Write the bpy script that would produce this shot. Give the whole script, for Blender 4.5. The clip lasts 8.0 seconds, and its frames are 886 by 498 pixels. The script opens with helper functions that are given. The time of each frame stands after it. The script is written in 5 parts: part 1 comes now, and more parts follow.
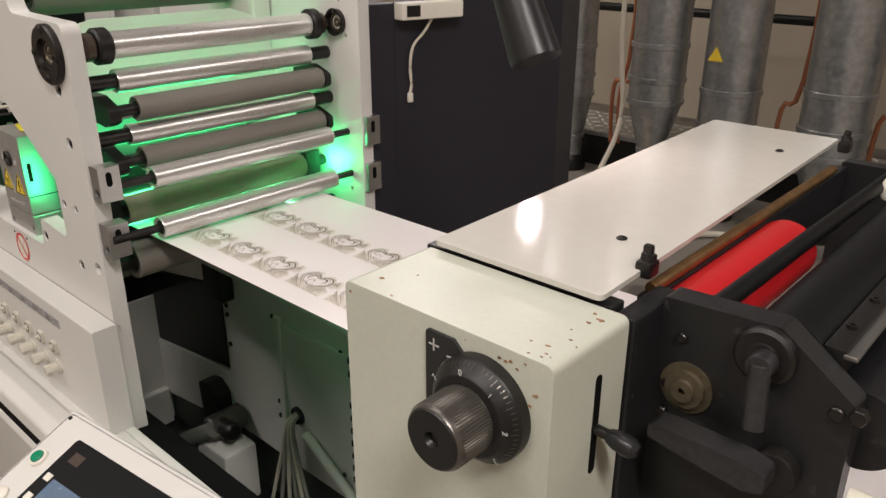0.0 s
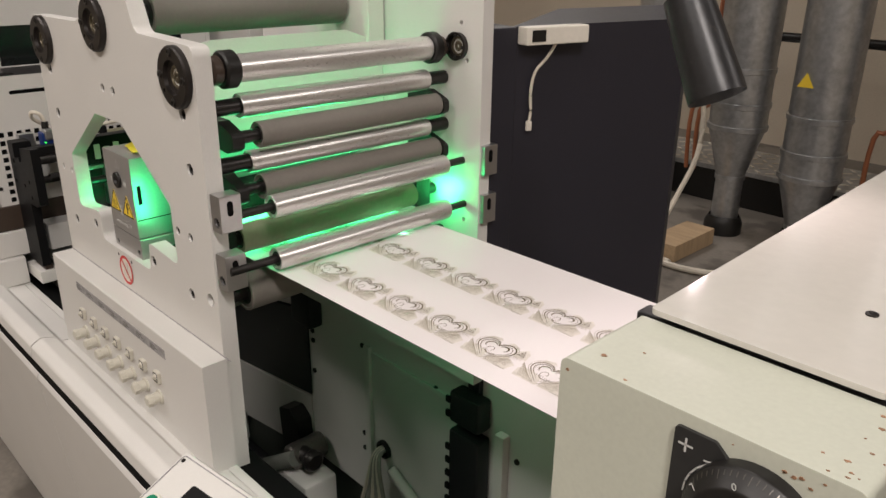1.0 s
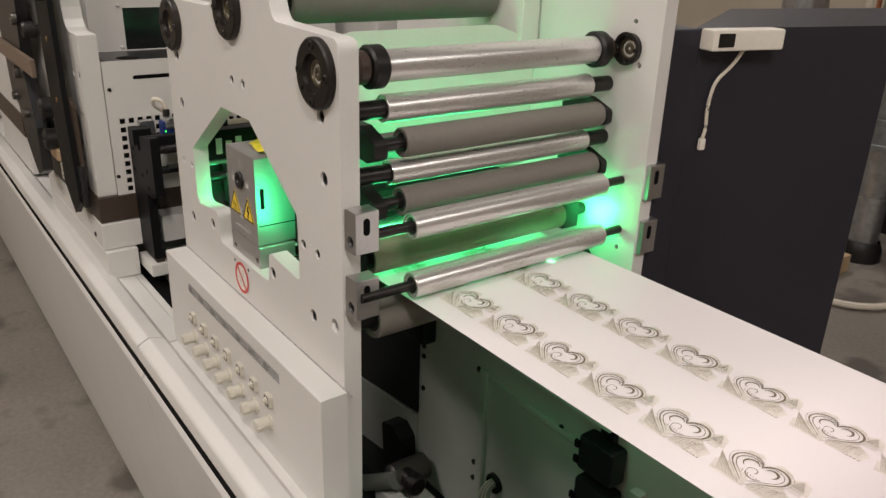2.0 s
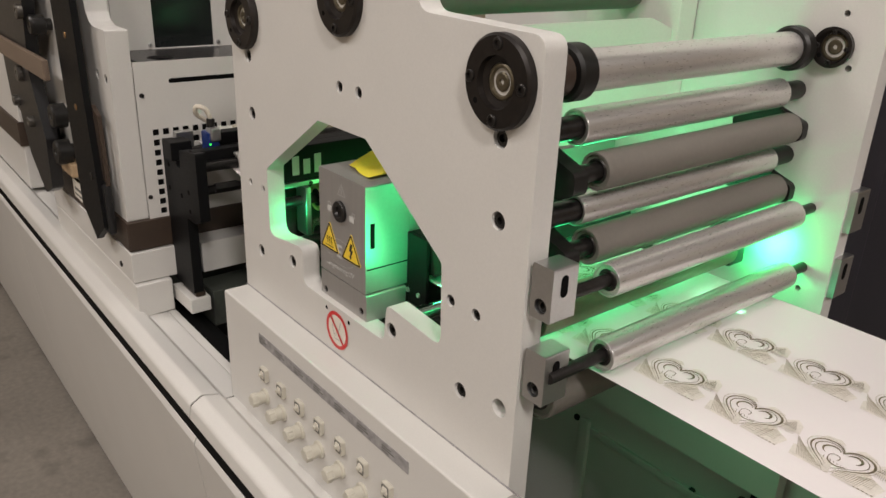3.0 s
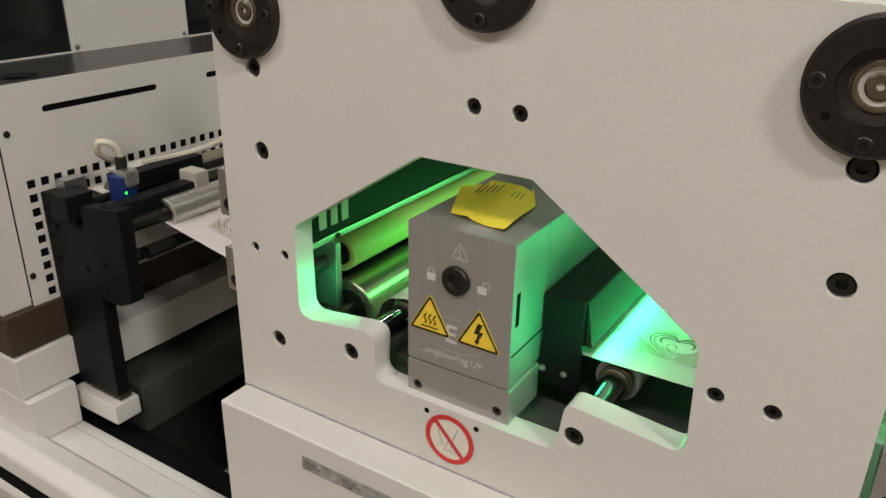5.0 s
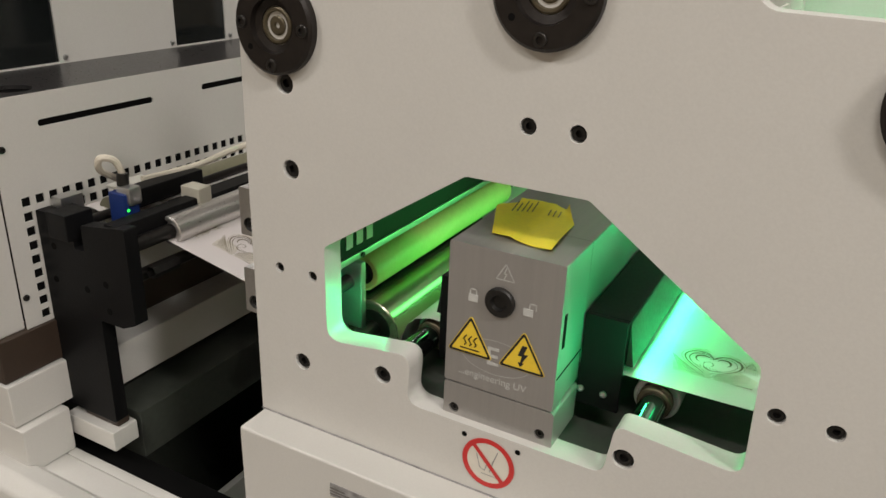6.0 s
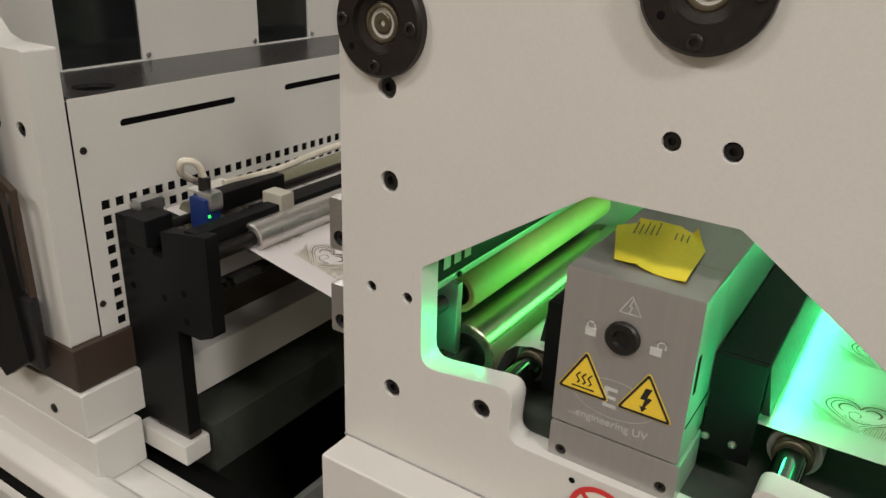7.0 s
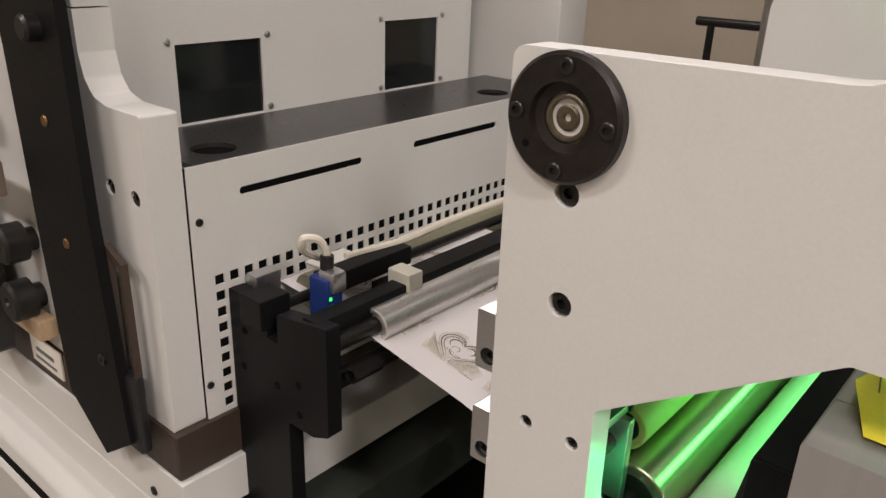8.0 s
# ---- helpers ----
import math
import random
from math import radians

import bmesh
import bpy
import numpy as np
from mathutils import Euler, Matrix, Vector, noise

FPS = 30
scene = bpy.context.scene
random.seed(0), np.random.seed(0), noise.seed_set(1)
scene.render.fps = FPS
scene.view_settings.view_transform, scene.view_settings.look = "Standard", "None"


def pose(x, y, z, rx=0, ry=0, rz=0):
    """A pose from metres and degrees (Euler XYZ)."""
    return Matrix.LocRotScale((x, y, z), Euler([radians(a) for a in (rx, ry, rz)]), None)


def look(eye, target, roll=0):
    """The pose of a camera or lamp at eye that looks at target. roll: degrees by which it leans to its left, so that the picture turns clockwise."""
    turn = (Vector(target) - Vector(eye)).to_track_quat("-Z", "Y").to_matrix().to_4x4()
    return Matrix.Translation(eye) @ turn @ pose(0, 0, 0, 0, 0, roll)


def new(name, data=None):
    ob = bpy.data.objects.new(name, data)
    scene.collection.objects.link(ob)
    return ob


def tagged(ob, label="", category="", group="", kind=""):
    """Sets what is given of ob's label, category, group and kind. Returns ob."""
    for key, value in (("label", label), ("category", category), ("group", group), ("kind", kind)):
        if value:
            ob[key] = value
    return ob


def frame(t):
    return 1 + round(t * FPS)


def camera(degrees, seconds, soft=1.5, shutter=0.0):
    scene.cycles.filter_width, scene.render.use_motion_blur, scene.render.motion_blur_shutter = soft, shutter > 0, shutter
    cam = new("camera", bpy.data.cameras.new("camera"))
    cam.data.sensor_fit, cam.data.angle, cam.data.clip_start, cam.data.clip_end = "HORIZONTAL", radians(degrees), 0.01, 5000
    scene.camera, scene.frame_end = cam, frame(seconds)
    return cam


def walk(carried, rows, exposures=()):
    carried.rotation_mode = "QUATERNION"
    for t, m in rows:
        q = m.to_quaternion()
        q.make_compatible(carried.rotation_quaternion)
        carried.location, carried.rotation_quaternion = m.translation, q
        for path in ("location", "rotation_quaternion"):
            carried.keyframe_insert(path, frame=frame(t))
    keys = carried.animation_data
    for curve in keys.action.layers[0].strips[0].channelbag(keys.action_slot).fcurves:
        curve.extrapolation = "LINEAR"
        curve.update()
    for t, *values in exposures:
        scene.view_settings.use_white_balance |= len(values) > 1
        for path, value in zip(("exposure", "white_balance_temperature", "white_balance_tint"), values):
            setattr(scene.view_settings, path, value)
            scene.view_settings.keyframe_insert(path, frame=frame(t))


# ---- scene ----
import collections

cam = camera(59.7, 8.0)
PATH = [
    (0, (-0.027, 0.026, 1.474), (-1.266, 1.396, 0.707), 0.1),
    (0.5, (-0.106, 0.012, 1.475), (-1.381, 1.366, 0.739), 0.3),
    (1, (-0.172, 0.004, 1.477), (-1.509, 1.3, 0.747), 0.6),
    (1.5, (-0.245, 0.048, 1.472), (-1.657, 1.262, 0.742), 1.4),
    (2, (-0.351, 0.047, 1.463), (-1.832, 1.163, 0.714), 1.9),
    (3.5, (-0.821, -0.003, 1.406), (-2.213, 1.212, 0.641), 2.2),
    (4, (-0.925, 0.004, 1.393), (-2.25, 1.274, 0.599), 1.6),
    (4.5, (-1.051, -0.016, 1.394), (-2.179, 1.425, 0.587), 0.9),
    (6, (-1.222, -0.067, 1.4), (-2.086, 1.564, 0.63), 2.2),
    (6.5, (-1.241, -0.06, 1.397), (-2.119, 1.565, 0.628), 2.4),
    (7, (-1.295, -0.028, 1.389), (-2.286, 1.527, 0.615), 2.2),
    (7.5, (-1.363, 0.033, 1.409), (-2.474, 1.508, 0.64), 2.2),
    (8, (-1.427, 0.054, 1.42), (-2.615, 1.476, 0.666), 2.1),
]
walk(cam, [(t, look(eye, target, roll)) for t, eye, target, roll in PATH], exposures=[(0.0, 0.02, 6540, 8), (2.0, -0.04, 6540, 8), (3.5, -0.02, 6520, 7), (4.0, -0.02, 6520, 3), (6.5, -0.08, 6500, 4), (7.0, 0.0, 6500, 4), (7.5, 0.13, 6500, 6), (8.0, 0.19, 6500, 10)])

# ---- light ----
world = bpy.data.worlds.new("world")
world.use_nodes = True
scene.world = world
world.node_tree.nodes["Background"].inputs[0].default_value = (1.0, 0.95, 0.90, 1)
world.node_tree.nodes["Background"].inputs[1].default_value = 0.03


def area(name, loc, target, sx, sy, power, colour):
    d = bpy.data.lights.new(name, "AREA")
    d.shape, d.size, d.size_y, d.energy, d.color = "RECTANGLE", sx, sy, power, colour
    ob = new(name, d)
    ob.matrix_world = look(loc, target)
    return ob


WARM = (1.0, 0.915, 0.885)
GREEN = (0.03, 1.0, 0.31)
# hall lamps assumed under the ceiling, unseen, placed and powered to fit the brightness
for lx, ly, pw in ((-3.4, -1.7, 58), (-0.7, -1.7, 49), (1.5, -0.7, 116), (-1.5, 0.75, 15), (2.4, 3.0, 34), (-3.6, 3.6, 50)):
    area("hall_light", (lx, ly, 3.72), (lx, ly + 0.001, 0), 1.3, 0.3, pw, WARM)
# green lamps added for the curing lamp's leak on both sides of its housing
LIME = (0.16, 1.0, 0.24)
area("curing_light", (-1.3485, 0.735, 1.0400), (-1.300, 0.735, 1.0270), 0.36, 0.006, 0.42, (0.05, 1.0, 0.26))
area("curing_light", (-1.5560, 0.745, 1.0600), (-1.63, 0.745, 1.03), 0.32, 0.03, 0.19, LIME)
# further unseen fills for green on rollers, web, far plate, frame and housing
area("curing_light", (-1.25, 0.72, 1.075), (-1.20, 0.73, 1.30), 0.34, 0.05, 0.44, GREEN)
area("curing_light", (-1.215, 0.72, 1.0345), (-1.0, 0.72, 1.033), 0.34, 0.009, 0.29, GREEN)
area("curing_light", (-1.135, 0.912, 1.066), (-1.130, 0.945, 1.064), 0.03, 0.02, 0.18, (0.05, 1.0, 0.24))
area("curing_light", (-1.085, 0.72, 0.985), (-1.15, 0.95, 0.60), 0.05, 0.25, 0.28, (0.22, 1.0, 0.46))
area("curing_light", (-1.342, 0.512, 1.065), (-1.399, 0.511, 1.080), 0.02, 0.07, 0.10, GREEN)
area("curing_light", (-1.262, 0.745, 1.100), (-1.399, 0.745, 1.122), 0.34, 0.02, 0.14, GREEN)
area("curing_light", (-1.600, 0.520, 1.040), (-1.636, 0.488, 1.030), 0.02, 0.02, 0.045, GREEN)


# ---- materials ----
def mat(name, colour, rough=0.5, metal=0.0, vary=0.06, scale=6.0, grain=120.0, bump=0.05, rrough=0.08, spec=0.5, stretch=(1, 1, 1), stain=None, coat=0.0):
    m = bpy.data.materials.new(name)
    m.use_nodes = True
    nt = m.node_tree
    b = nt.nodes["Principled BSDF"]
    b.inputs["Metallic"].default_value = metal
    b.inputs["Specular IOR Level"].default_value = spec
    b.inputs["Coat Weight"].default_value = coat
    tc = nt.nodes.new("ShaderNodeTexCoord")
    mp = nt.nodes.new("ShaderNodeMapping")
    mp.inputs["Scale"].default_value = stretch
    nt.links.new(tc.outputs["Object"], mp.inputs["Vector"])
    big = nt.nodes.new("ShaderNodeTexNoise")
    big.inputs["Scale"].default_value, big.inputs["Detail"].default_value = scale, 5
    fine = nt.nodes.new("ShaderNodeTexNoise")
    fine.inputs["Scale"].default_value, fine.inputs["Detail"].default_value = grain, 3
    for n in (big, fine):
        nt.links.new(mp.outputs["Vector"], n.inputs["Vector"])
    mix = nt.nodes.new("ShaderNodeMath")
    mix.operation = "ADD"
    nt.links.new(big.outputs["Fac"], mix.inputs[0])
    nt.links.new(fine.outputs["Fac"], mix.inputs[1])
    ramp = nt.nodes.new("ShaderNodeMapRange")
    ramp.inputs["From Min"].default_value, ramp.inputs["From Max"].default_value = 0.65, 1.35
    ramp.inputs["To Min"].default_value, ramp.inputs["To Max"].default_value = 1 - vary, 1 + vary
    nt.links.new(mix.outputs[0], ramp.inputs["Value"])
    col = nt.nodes.new("ShaderNodeVectorMath")
    col.operation = "SCALE"
    col.inputs[0].default_value = colour
    nt.links.new(ramp.outputs["Result"], col.inputs["Scale"])
    last = col.outputs["Vector"]
    if stain:
        spots = nt.nodes.new("ShaderNodeTexNoise")
        spots.inputs["Scale"].default_value, spots.inputs["Detail"].default_value = stain[1], 8
        nt.links.new(tc.outputs["Object"], spots.inputs["Vector"])
        cut = nt.nodes.new("ShaderNodeMapRange")
        cut.inputs["From Min"].default_value, cut.inputs["From Max"].default_value = stain[2], stain[2] + 0.08
        nt.links.new(spots.outputs["Fac"], cut.inputs["Value"])
        mx = nt.nodes.new("ShaderNodeMix")
        mx.data_type = "RGBA"
        nt.links.new(cut.outputs["Result"], mx.inputs["Factor"])
        nt.links.new(last, mx.inputs[6])
        mx.inputs[7].default_value = (*stain[0], 1)
        last = mx.outputs[2]
    nt.links.new(last, b.inputs["Base Color"])
    rr = nt.nodes.new("ShaderNodeMapRange")
    rr.inputs["To Min"].default_value, rr.inputs["To Max"].default_value = max(0.02, rough - rrough), min(1, rough + rrough)
    nt.links.new(fine.outputs["Fac"], rr.inputs["Value"])
    nt.links.new(rr.outputs["Result"], b.inputs["Roughness"])
    if bump:
        bp = nt.nodes.new("ShaderNodeBump")
        bp.inputs["Strength"].default_value, bp.inputs["Distance"].default_value = bump, 0.001
        nt.links.new(fine.outputs["Fac"], bp.inputs["Height"])
        nt.links.new(bp.outputs["Normal"], b.inputs["Normal"])
    return m


def glow(name, colour, power):
    m = bpy.data.materials.new(name)
    m.use_nodes = True
    b = m.node_tree.nodes["Principled BSDF"]
    b.inputs["Base Color"].default_value = (*colour, 1)
    b.inputs["Emission Color"].default_value, b.inputs["Emission Strength"].default_value = (*colour, 1), power
    return m


M_PAINT = mat("cream_powder_paint", (0.62, 0.605, 0.575), 0.42, vary=0.035, grain=420, bump=0.10)
M_PAINT_OLD = mat("old_cream_enamel", (0.485, 0.497, 0.42), 0.34, vary=0.05, grain=260, bump=0.06, stain=((0.34, 0.24, 0.15), 34, 0.80))
M_SHEET = mat("white_sheet_paint", (0.66, 0.65, 0.60), 0.38, vary=0.04, grain=300, bump=0.05)
M_LID = mat("lid_gloss_enamel", (0.52, 0.50, 0.455), 0.11, vary=0.03, grain=90, bump=0.02, rrough=0.04, stain=((0.34, 0.24, 0.15), 26, 0.76))
M_CHROME = mat("polished_roller_steel", (0.72, 0.70, 0.68), 0.30, 0.78, vary=0.05, scale=3, grain=60, bump=0.012, stretch=(20, 2, 20))
M_BLOCK = mat("machined_aluminium", (0.60, 0.60, 0.60), 0.34, 1.0, vary=0.06, grain=300, bump=0.05)
M_UVBOX = mat("satin_anodised_aluminium", (0.40, 0.385, 0.37), 0.36, 0.55, vary=0.05, grain=200, bump=0.04, stretch=(30, 1, 1))
M_RUBBER = mat("grey_rubber", (0.17, 0.155, 0.135), 0.62, vary=0.08, grain=160, bump=0.08)
M_OLIVE = mat("olive_rubber", (0.22, 0.21, 0.14), 0.55, vary=0.10, grain=120, bump=0.06)
M_BLACK = mat("black_oxide_steel", (0.014, 0.013, 0.012), 0.42, 0.3, vary=0.25, grain=200, bump=0.10)
M_BLACKPAINT = mat("black_enamel", (0.013, 0.013, 0.014), 0.36, vary=0.3, grain=220, bump=0.10, spec=0.42, stain=((0.05, 0.045, 0.04), 60, 0.66))
M_FLANGE = mat("browned_steel", (0.022, 0.018, 0.016), 0.40, 0.5, vary=0.3, grain=150, bump=0.10)
M_SHAFT = mat("dark_shaft_steel", (0.045, 0.042, 0.04), 0.35, 0.8, vary=0.2, grain=150, bump=0.05)
M_CAB = mat("anthracite_cabinet_paint", (0.021, 0.020, 0.028), 0.45, spec=0.4, vary=0.10, grain=300, bump=0.08)
M_TIE = mat("beige_brown_strip", (0.17, 0.125, 0.092), 0.5, vary=0.12, grain=160, bump=0.05)
M_BROWN = mat("brown_painted_band", (0.048, 0.032, 0.023), 0.42, vary=0.12, grain=200, bump=0.05)
M_ARM = mat("worn_black_casting", (0.035, 0.034, 0.035), 0.36, 0.35, vary=0.3, grain=180, bump=0.12)
M_GREYBLACK = mat("charcoal_anodised", (0.006, 0.006, 0.0065), 0.48, spec=0.16, vary=0.15, grain=260, bump=0.06)
M_LEDGE = mat("dark_ledge_sheet", (0.032, 0.030, 0.030), 0.30, vary=0.12, grain=200, bump=0)
M_PAPER = mat("white_label_paper", (0.72, 0.675, 0.67), 0.45, vary=0.015, grain=500, bump=0.02)
M_INK = mat("grey_gold_ink", (0.15, 0.122, 0.072), 0.6, vary=0.5, scale=30, grain=300, bump=0)
M_INKPALE = mat("pale_gold_ink", (0.36, 0.32, 0.25), 0.6, vary=0.3, scale=30, grain=300, bump=0)
M_INKTINT = mat("hatched_ink_tint", (0.64, 0.595, 0.54), 0.6, vary=0.22, scale=60, grain=900, bump=0)
M_LIME = mat("lime_varnished_paper", (0.62, 0.60, 0.24), 0.42, vary=0.06, grain=200, bump=0.03)
M_STEELROLL = mat("bright_ground_steel", (0.52, 0.51, 0.36), 0.24, 0.85, vary=0.08, grain=90, bump=0, stretch=(1, 0.05, 1))
M_SLEEVE = mat("polished_shaft_steel", (0.30, 0.33, 0.32), 0.16, 1.0, vary=0.08, grain=90, bump=0)
# tray colour, also put on the cream rod to paint its shade
M_TRAY = mat("green_grey_tray_paint", (0.115, 0.12, 0.105), 0.5, vary=0.15, grain=120, bump=0.05)
M_DULLBRASS = mat("dull_oily_brass", (0.12, 0.10, 0.065), 0.42, 0.6, vary=0.3, scale=40, grain=150, bump=0.1)
M_RUST = mat("rust_chip", (0.27, 0.15, 0.085), 0.8, vary=0.5, scale=80, grain=400, bump=0.3)
M_RING = mat("bearing_steel", (0.15, 0.14, 0.125), 0.35, 0.8, vary=0.2, grain=200, bump=0.05)
# near-black colour painted in for shade in holes, gaps, seams and the pit
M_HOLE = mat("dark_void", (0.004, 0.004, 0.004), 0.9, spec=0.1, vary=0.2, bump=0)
M_YELLOW = mat("yellow_warning_foil", (0.84, 0.60, 0.05), 0.4, vary=0.06, grain=200, bump=0.03)
M_NOTE = mat("yellow_paper_note", (0.90, 0.73, 0.05), 0.6, vary=0.06, grain=200, bump=0.05)
M_RED = mat("red_sign_foil", (0.58, 0.03, 0.03), 0.4, vary=0.08, grain=200, bump=0.02)
M_REDROLL = mat("red_rubber_sleeve", (0.44, 0.010, 0.014), 0.38, vary=0.08, grain=100, bump=0.04)
M_PRINT = mat("black_print", (0.015, 0.015, 0.015), 0.5, vary=0.1, bump=0)
M_ETCH = mat("white_print", (0.52, 0.52, 0.50), 0.5, vary=0.08, bump=0)
M_STRIP = mat("grey_label_strip", (0.30, 0.29, 0.29), 0.5, vary=0.35, scale=90, bump=0)
M_CAPTION = mat("grey_caption_print", (0.13, 0.125, 0.115), 0.5, vary=0.2, bump=0)
M_KNOB = mat("cream_plastic", (0.52, 0.495, 0.42), 0.40, vary=0.05, grain=200, bump=0.03)
M_BRASS = mat("worn_brass", (0.34, 0.20, 0.09), 0.38, 0.9, vary=0.3, scale=30, grain=80, bump=0.1)
M_DARKGREEN = mat("dark_machine_bed", (0.045, 0.05, 0.042), 0.5, vary=0.25, grain=100, bump=0.1, stain=((0.02, 0.02, 0.018), 9, 0.6))
M_FLOOR = mat("stained_concrete_floor", (0.20, 0.18, 0.155), 0.55, vary=0.22, scale=2.2, grain=60, bump=0.25, stain=((0.10, 0.088, 0.075), 3.0, 0.56))
M_WALL = mat("cream_plaster_wall", (0.55, 0.48, 0.38), 0.8, vary=0.08, scale=2, grain=80, bump=0.2)
M_GALV = mat("galvanised_sheet", (0.46, 0.47, 0.48), 0.36, 0.9, vary=0.22, scale=14, grain=40, bump=0.04)
M_CEIL = mat("hall_ceiling_paint", (0.45, 0.43, 0.40), 0.8, vary=0.06, scale=1.5, grain=40, bump=0.1)
M_CABLE = mat("pale_cable_sheath", (0.60, 0.55, 0.46), 0.5, vary=0.08, grain=100, bump=0)
M_CABLEGREY = mat("grey_cable_sheath", (0.26, 0.25, 0.23), 0.5, vary=0.1, grain=100, bump=0)
M_BLUE = mat("blue_sensor_plastic", (0.010, 0.028, 0.14), 0.4, vary=0.1, bump=0)
M_GREENBTN = mat("green_push_button", (0.0, 0.20, 0.10), 0.3, vary=0.05, bump=0)
M_SCREEN = mat("dim_blue_display", (0.11, 0.16, 0.24), 0.25, vary=0.06, bump=0)
M_WOOD = mat("pale_wood", (0.42, 0.30, 0.18), 0.6, vary=0.2, grain=60, bump=0.2, stretch=(1, 8, 1))
M_ORANGE = mat("orange_hose", (0.36, 0.13, 0.06), 0.5, vary=0.1, bump=0)
M_OFFWHITE = mat("chalk_plastic", (0.72, 0.68, 0.60), 0.5, vary=0.05, bump=0)
M_GLASS = mat("smoked_window", (0.010, 0.012, 0.012), 0.10, vary=0.3, scale=20, bump=0, rrough=0.03)
M_LEAK = glow("curing_slit", (0.05, 1.0, 0.30), 0.6)
M_LED = glow("green_status_led", (0.05, 1.0, 0.10), 1.5)
M_TUBE = glow("lamp_diffuser", WARM, 3.0)


# ---- builders ----
def faces_of(bm, verts):
    return list({f for v in verts for f in v.link_faces})


def bevel(bm, width, seg=2, angle=35):
    bm.normal_update()
    ed = [e for e in bm.edges if len(e.link_faces) == 2 and e.calc_face_angle(0) > radians(angle)]
    if width > 0 and ed:
        bmesh.ops.bevel(bm, geom=ed, offset=width, segments=seg, profile=0.5, affect="EDGES", clamp_overlap=True)


def box(x0, x1, y0, y1, z0, z1, b=0.0015, bm=None):
    one = bmesh.new()
    bmesh.ops.create_cube(one, size=1)
    for v in one.verts:
        v.co = Vector((x0 + (v.co.x + 0.5) * (x1 - x0), y0 + (v.co.y + 0.5) * (y1 - y0), z0 + (v.co.z + 0.5) * (z1 - z0)))
    bevel(one, min(b, 0.45 * min(abs(x1 - x0), abs(y1 - y0), abs(z1 - z0))))
    return join(bm, one)


def join(bm, one):
    if bm is None:
        return one
    me = bpy.data.meshes.new("tmp")
    one.to_mesh(me)
    one.free()
    bm.from_mesh(me)
    bpy.data.meshes.remove(me)
    return bm


def lathe(p0, axis, profile, seg=32, bm=None):
    """A turned body: profile of (distance along the axis, radius)."""
    one = bmesh.new()
    a = Vector(axis).normalized()
    q = a.to_track_quat("Z", "Y")
    rings = []
    for d, r in profile:
        if r < 1e-6:
            rings.append([one.verts.new(Vector(p0) + a * d)])
        else:
            rings.append([one.verts.new(Vector(p0) + a * d + q @ Vector((r * math.cos(2 * math.pi * i / seg), r * math.sin(2 * math.pi * i / seg), 0))) for i in range(seg)])
    for ra, rb in zip(rings, rings[1:]):
        if len(ra) == 1 and len(rb) == 1:
            continue
        for i in range(seg):
            j = (i + 1) % seg
            if len(ra) == 1:
                one.faces.new((ra[0], rb[j], rb[i]))
            elif len(rb) == 1:
                one.faces.new((ra[i], ra[j], rb[0]))
            else:
                one.faces.new((ra[i], ra[j], rb[j], rb[i]))
    bmesh.ops.recalc_face_normals(one, faces=one.faces)
    return join(bm, one)


def rod(p0, p1, r, seg=24, b=0.0015, bm=None):
    p0, p1 = Vector(p0), Vector(p1)
    length = (p1 - p0).length
    b = min(b, r * 0.4, length * 0.3)
    return lathe(p0, p1 - p0, [(0, 0), (0, r - b), (b * 0.3, r - b * 0.3), (b, r), (length - b, r), (length - b * 0.3, r - b * 0.3), (length, r - b), (length, 0)], seg, bm)


def tube(points, r, seg=8, bm=None):
    """A round cable through points, smoothed."""
    pts = [Vector(p) for p in points]
    fine = []
    for i in range(len(pts) - 1):
        a, b2, c, d = pts[max(i - 1, 0)], pts[i], pts[i + 1], pts[min(i + 2, len(pts) - 1)]
        for k in range(5):
            t = k / 5
            fine.append(0.5 * ((2 * b2) + (c - a) * t + (2 * a - 5 * b2 + 4 * c - d) * t * t + (3 * b2 - a - 3 * c + d) * t ** 3))
    fine.append(pts[-1])
    one = bmesh.new()
    rings = []
    for i, p in enumerate(fine):
        d = (fine[min(i + 1, len(fine) - 1)] - fine[max(i - 1, 0)]).normalized()
        q = d.to_track_quat("Z", "Y")
        rings.append([one.verts.new(p + q @ Vector((r * math.cos(2 * math.pi * k / seg), r * math.sin(2 * math.pi * k / seg), 0))) for k in range(seg)])
    for ra, rb in zip(rings, rings[1:]):
        for k in range(seg):
            one.faces.new((ra[k], ra[(k + 1) % seg], rb[(k + 1) % seg], rb[k]))
    one.faces.new(rings[0][::-1])
    one.faces.new(rings[-1])
    bmesh.ops.recalc_face_normals(one, faces=one.faces)
    return join(bm, one)


def circle(cx, cz, r, seg=20):
    return [(cx + r * math.cos(2 * math.pi * i / seg), cz + r * math.sin(2 * math.pi * i / seg)) for i in range(seg)]


def square(cx, cz, w, h=None):
    h = h or w
    return [(cx - w / 2, cz - h / 2), (cx + w / 2, cz - h / 2), (cx + w / 2, cz + h / 2), (cx - w / 2, cz + h / 2)]


def slot(cx, cz, length, w, seg=6):
    out = []
    for s in (1, -1):
        for i in range(seg + 1):
            a = -math.pi / 2 + math.pi * i / seg
            out.append((cx + s * (length / 2 - w / 2 + w / 2 * math.cos(a)), cz + s * w / 2 * math.sin(a)))
    return out


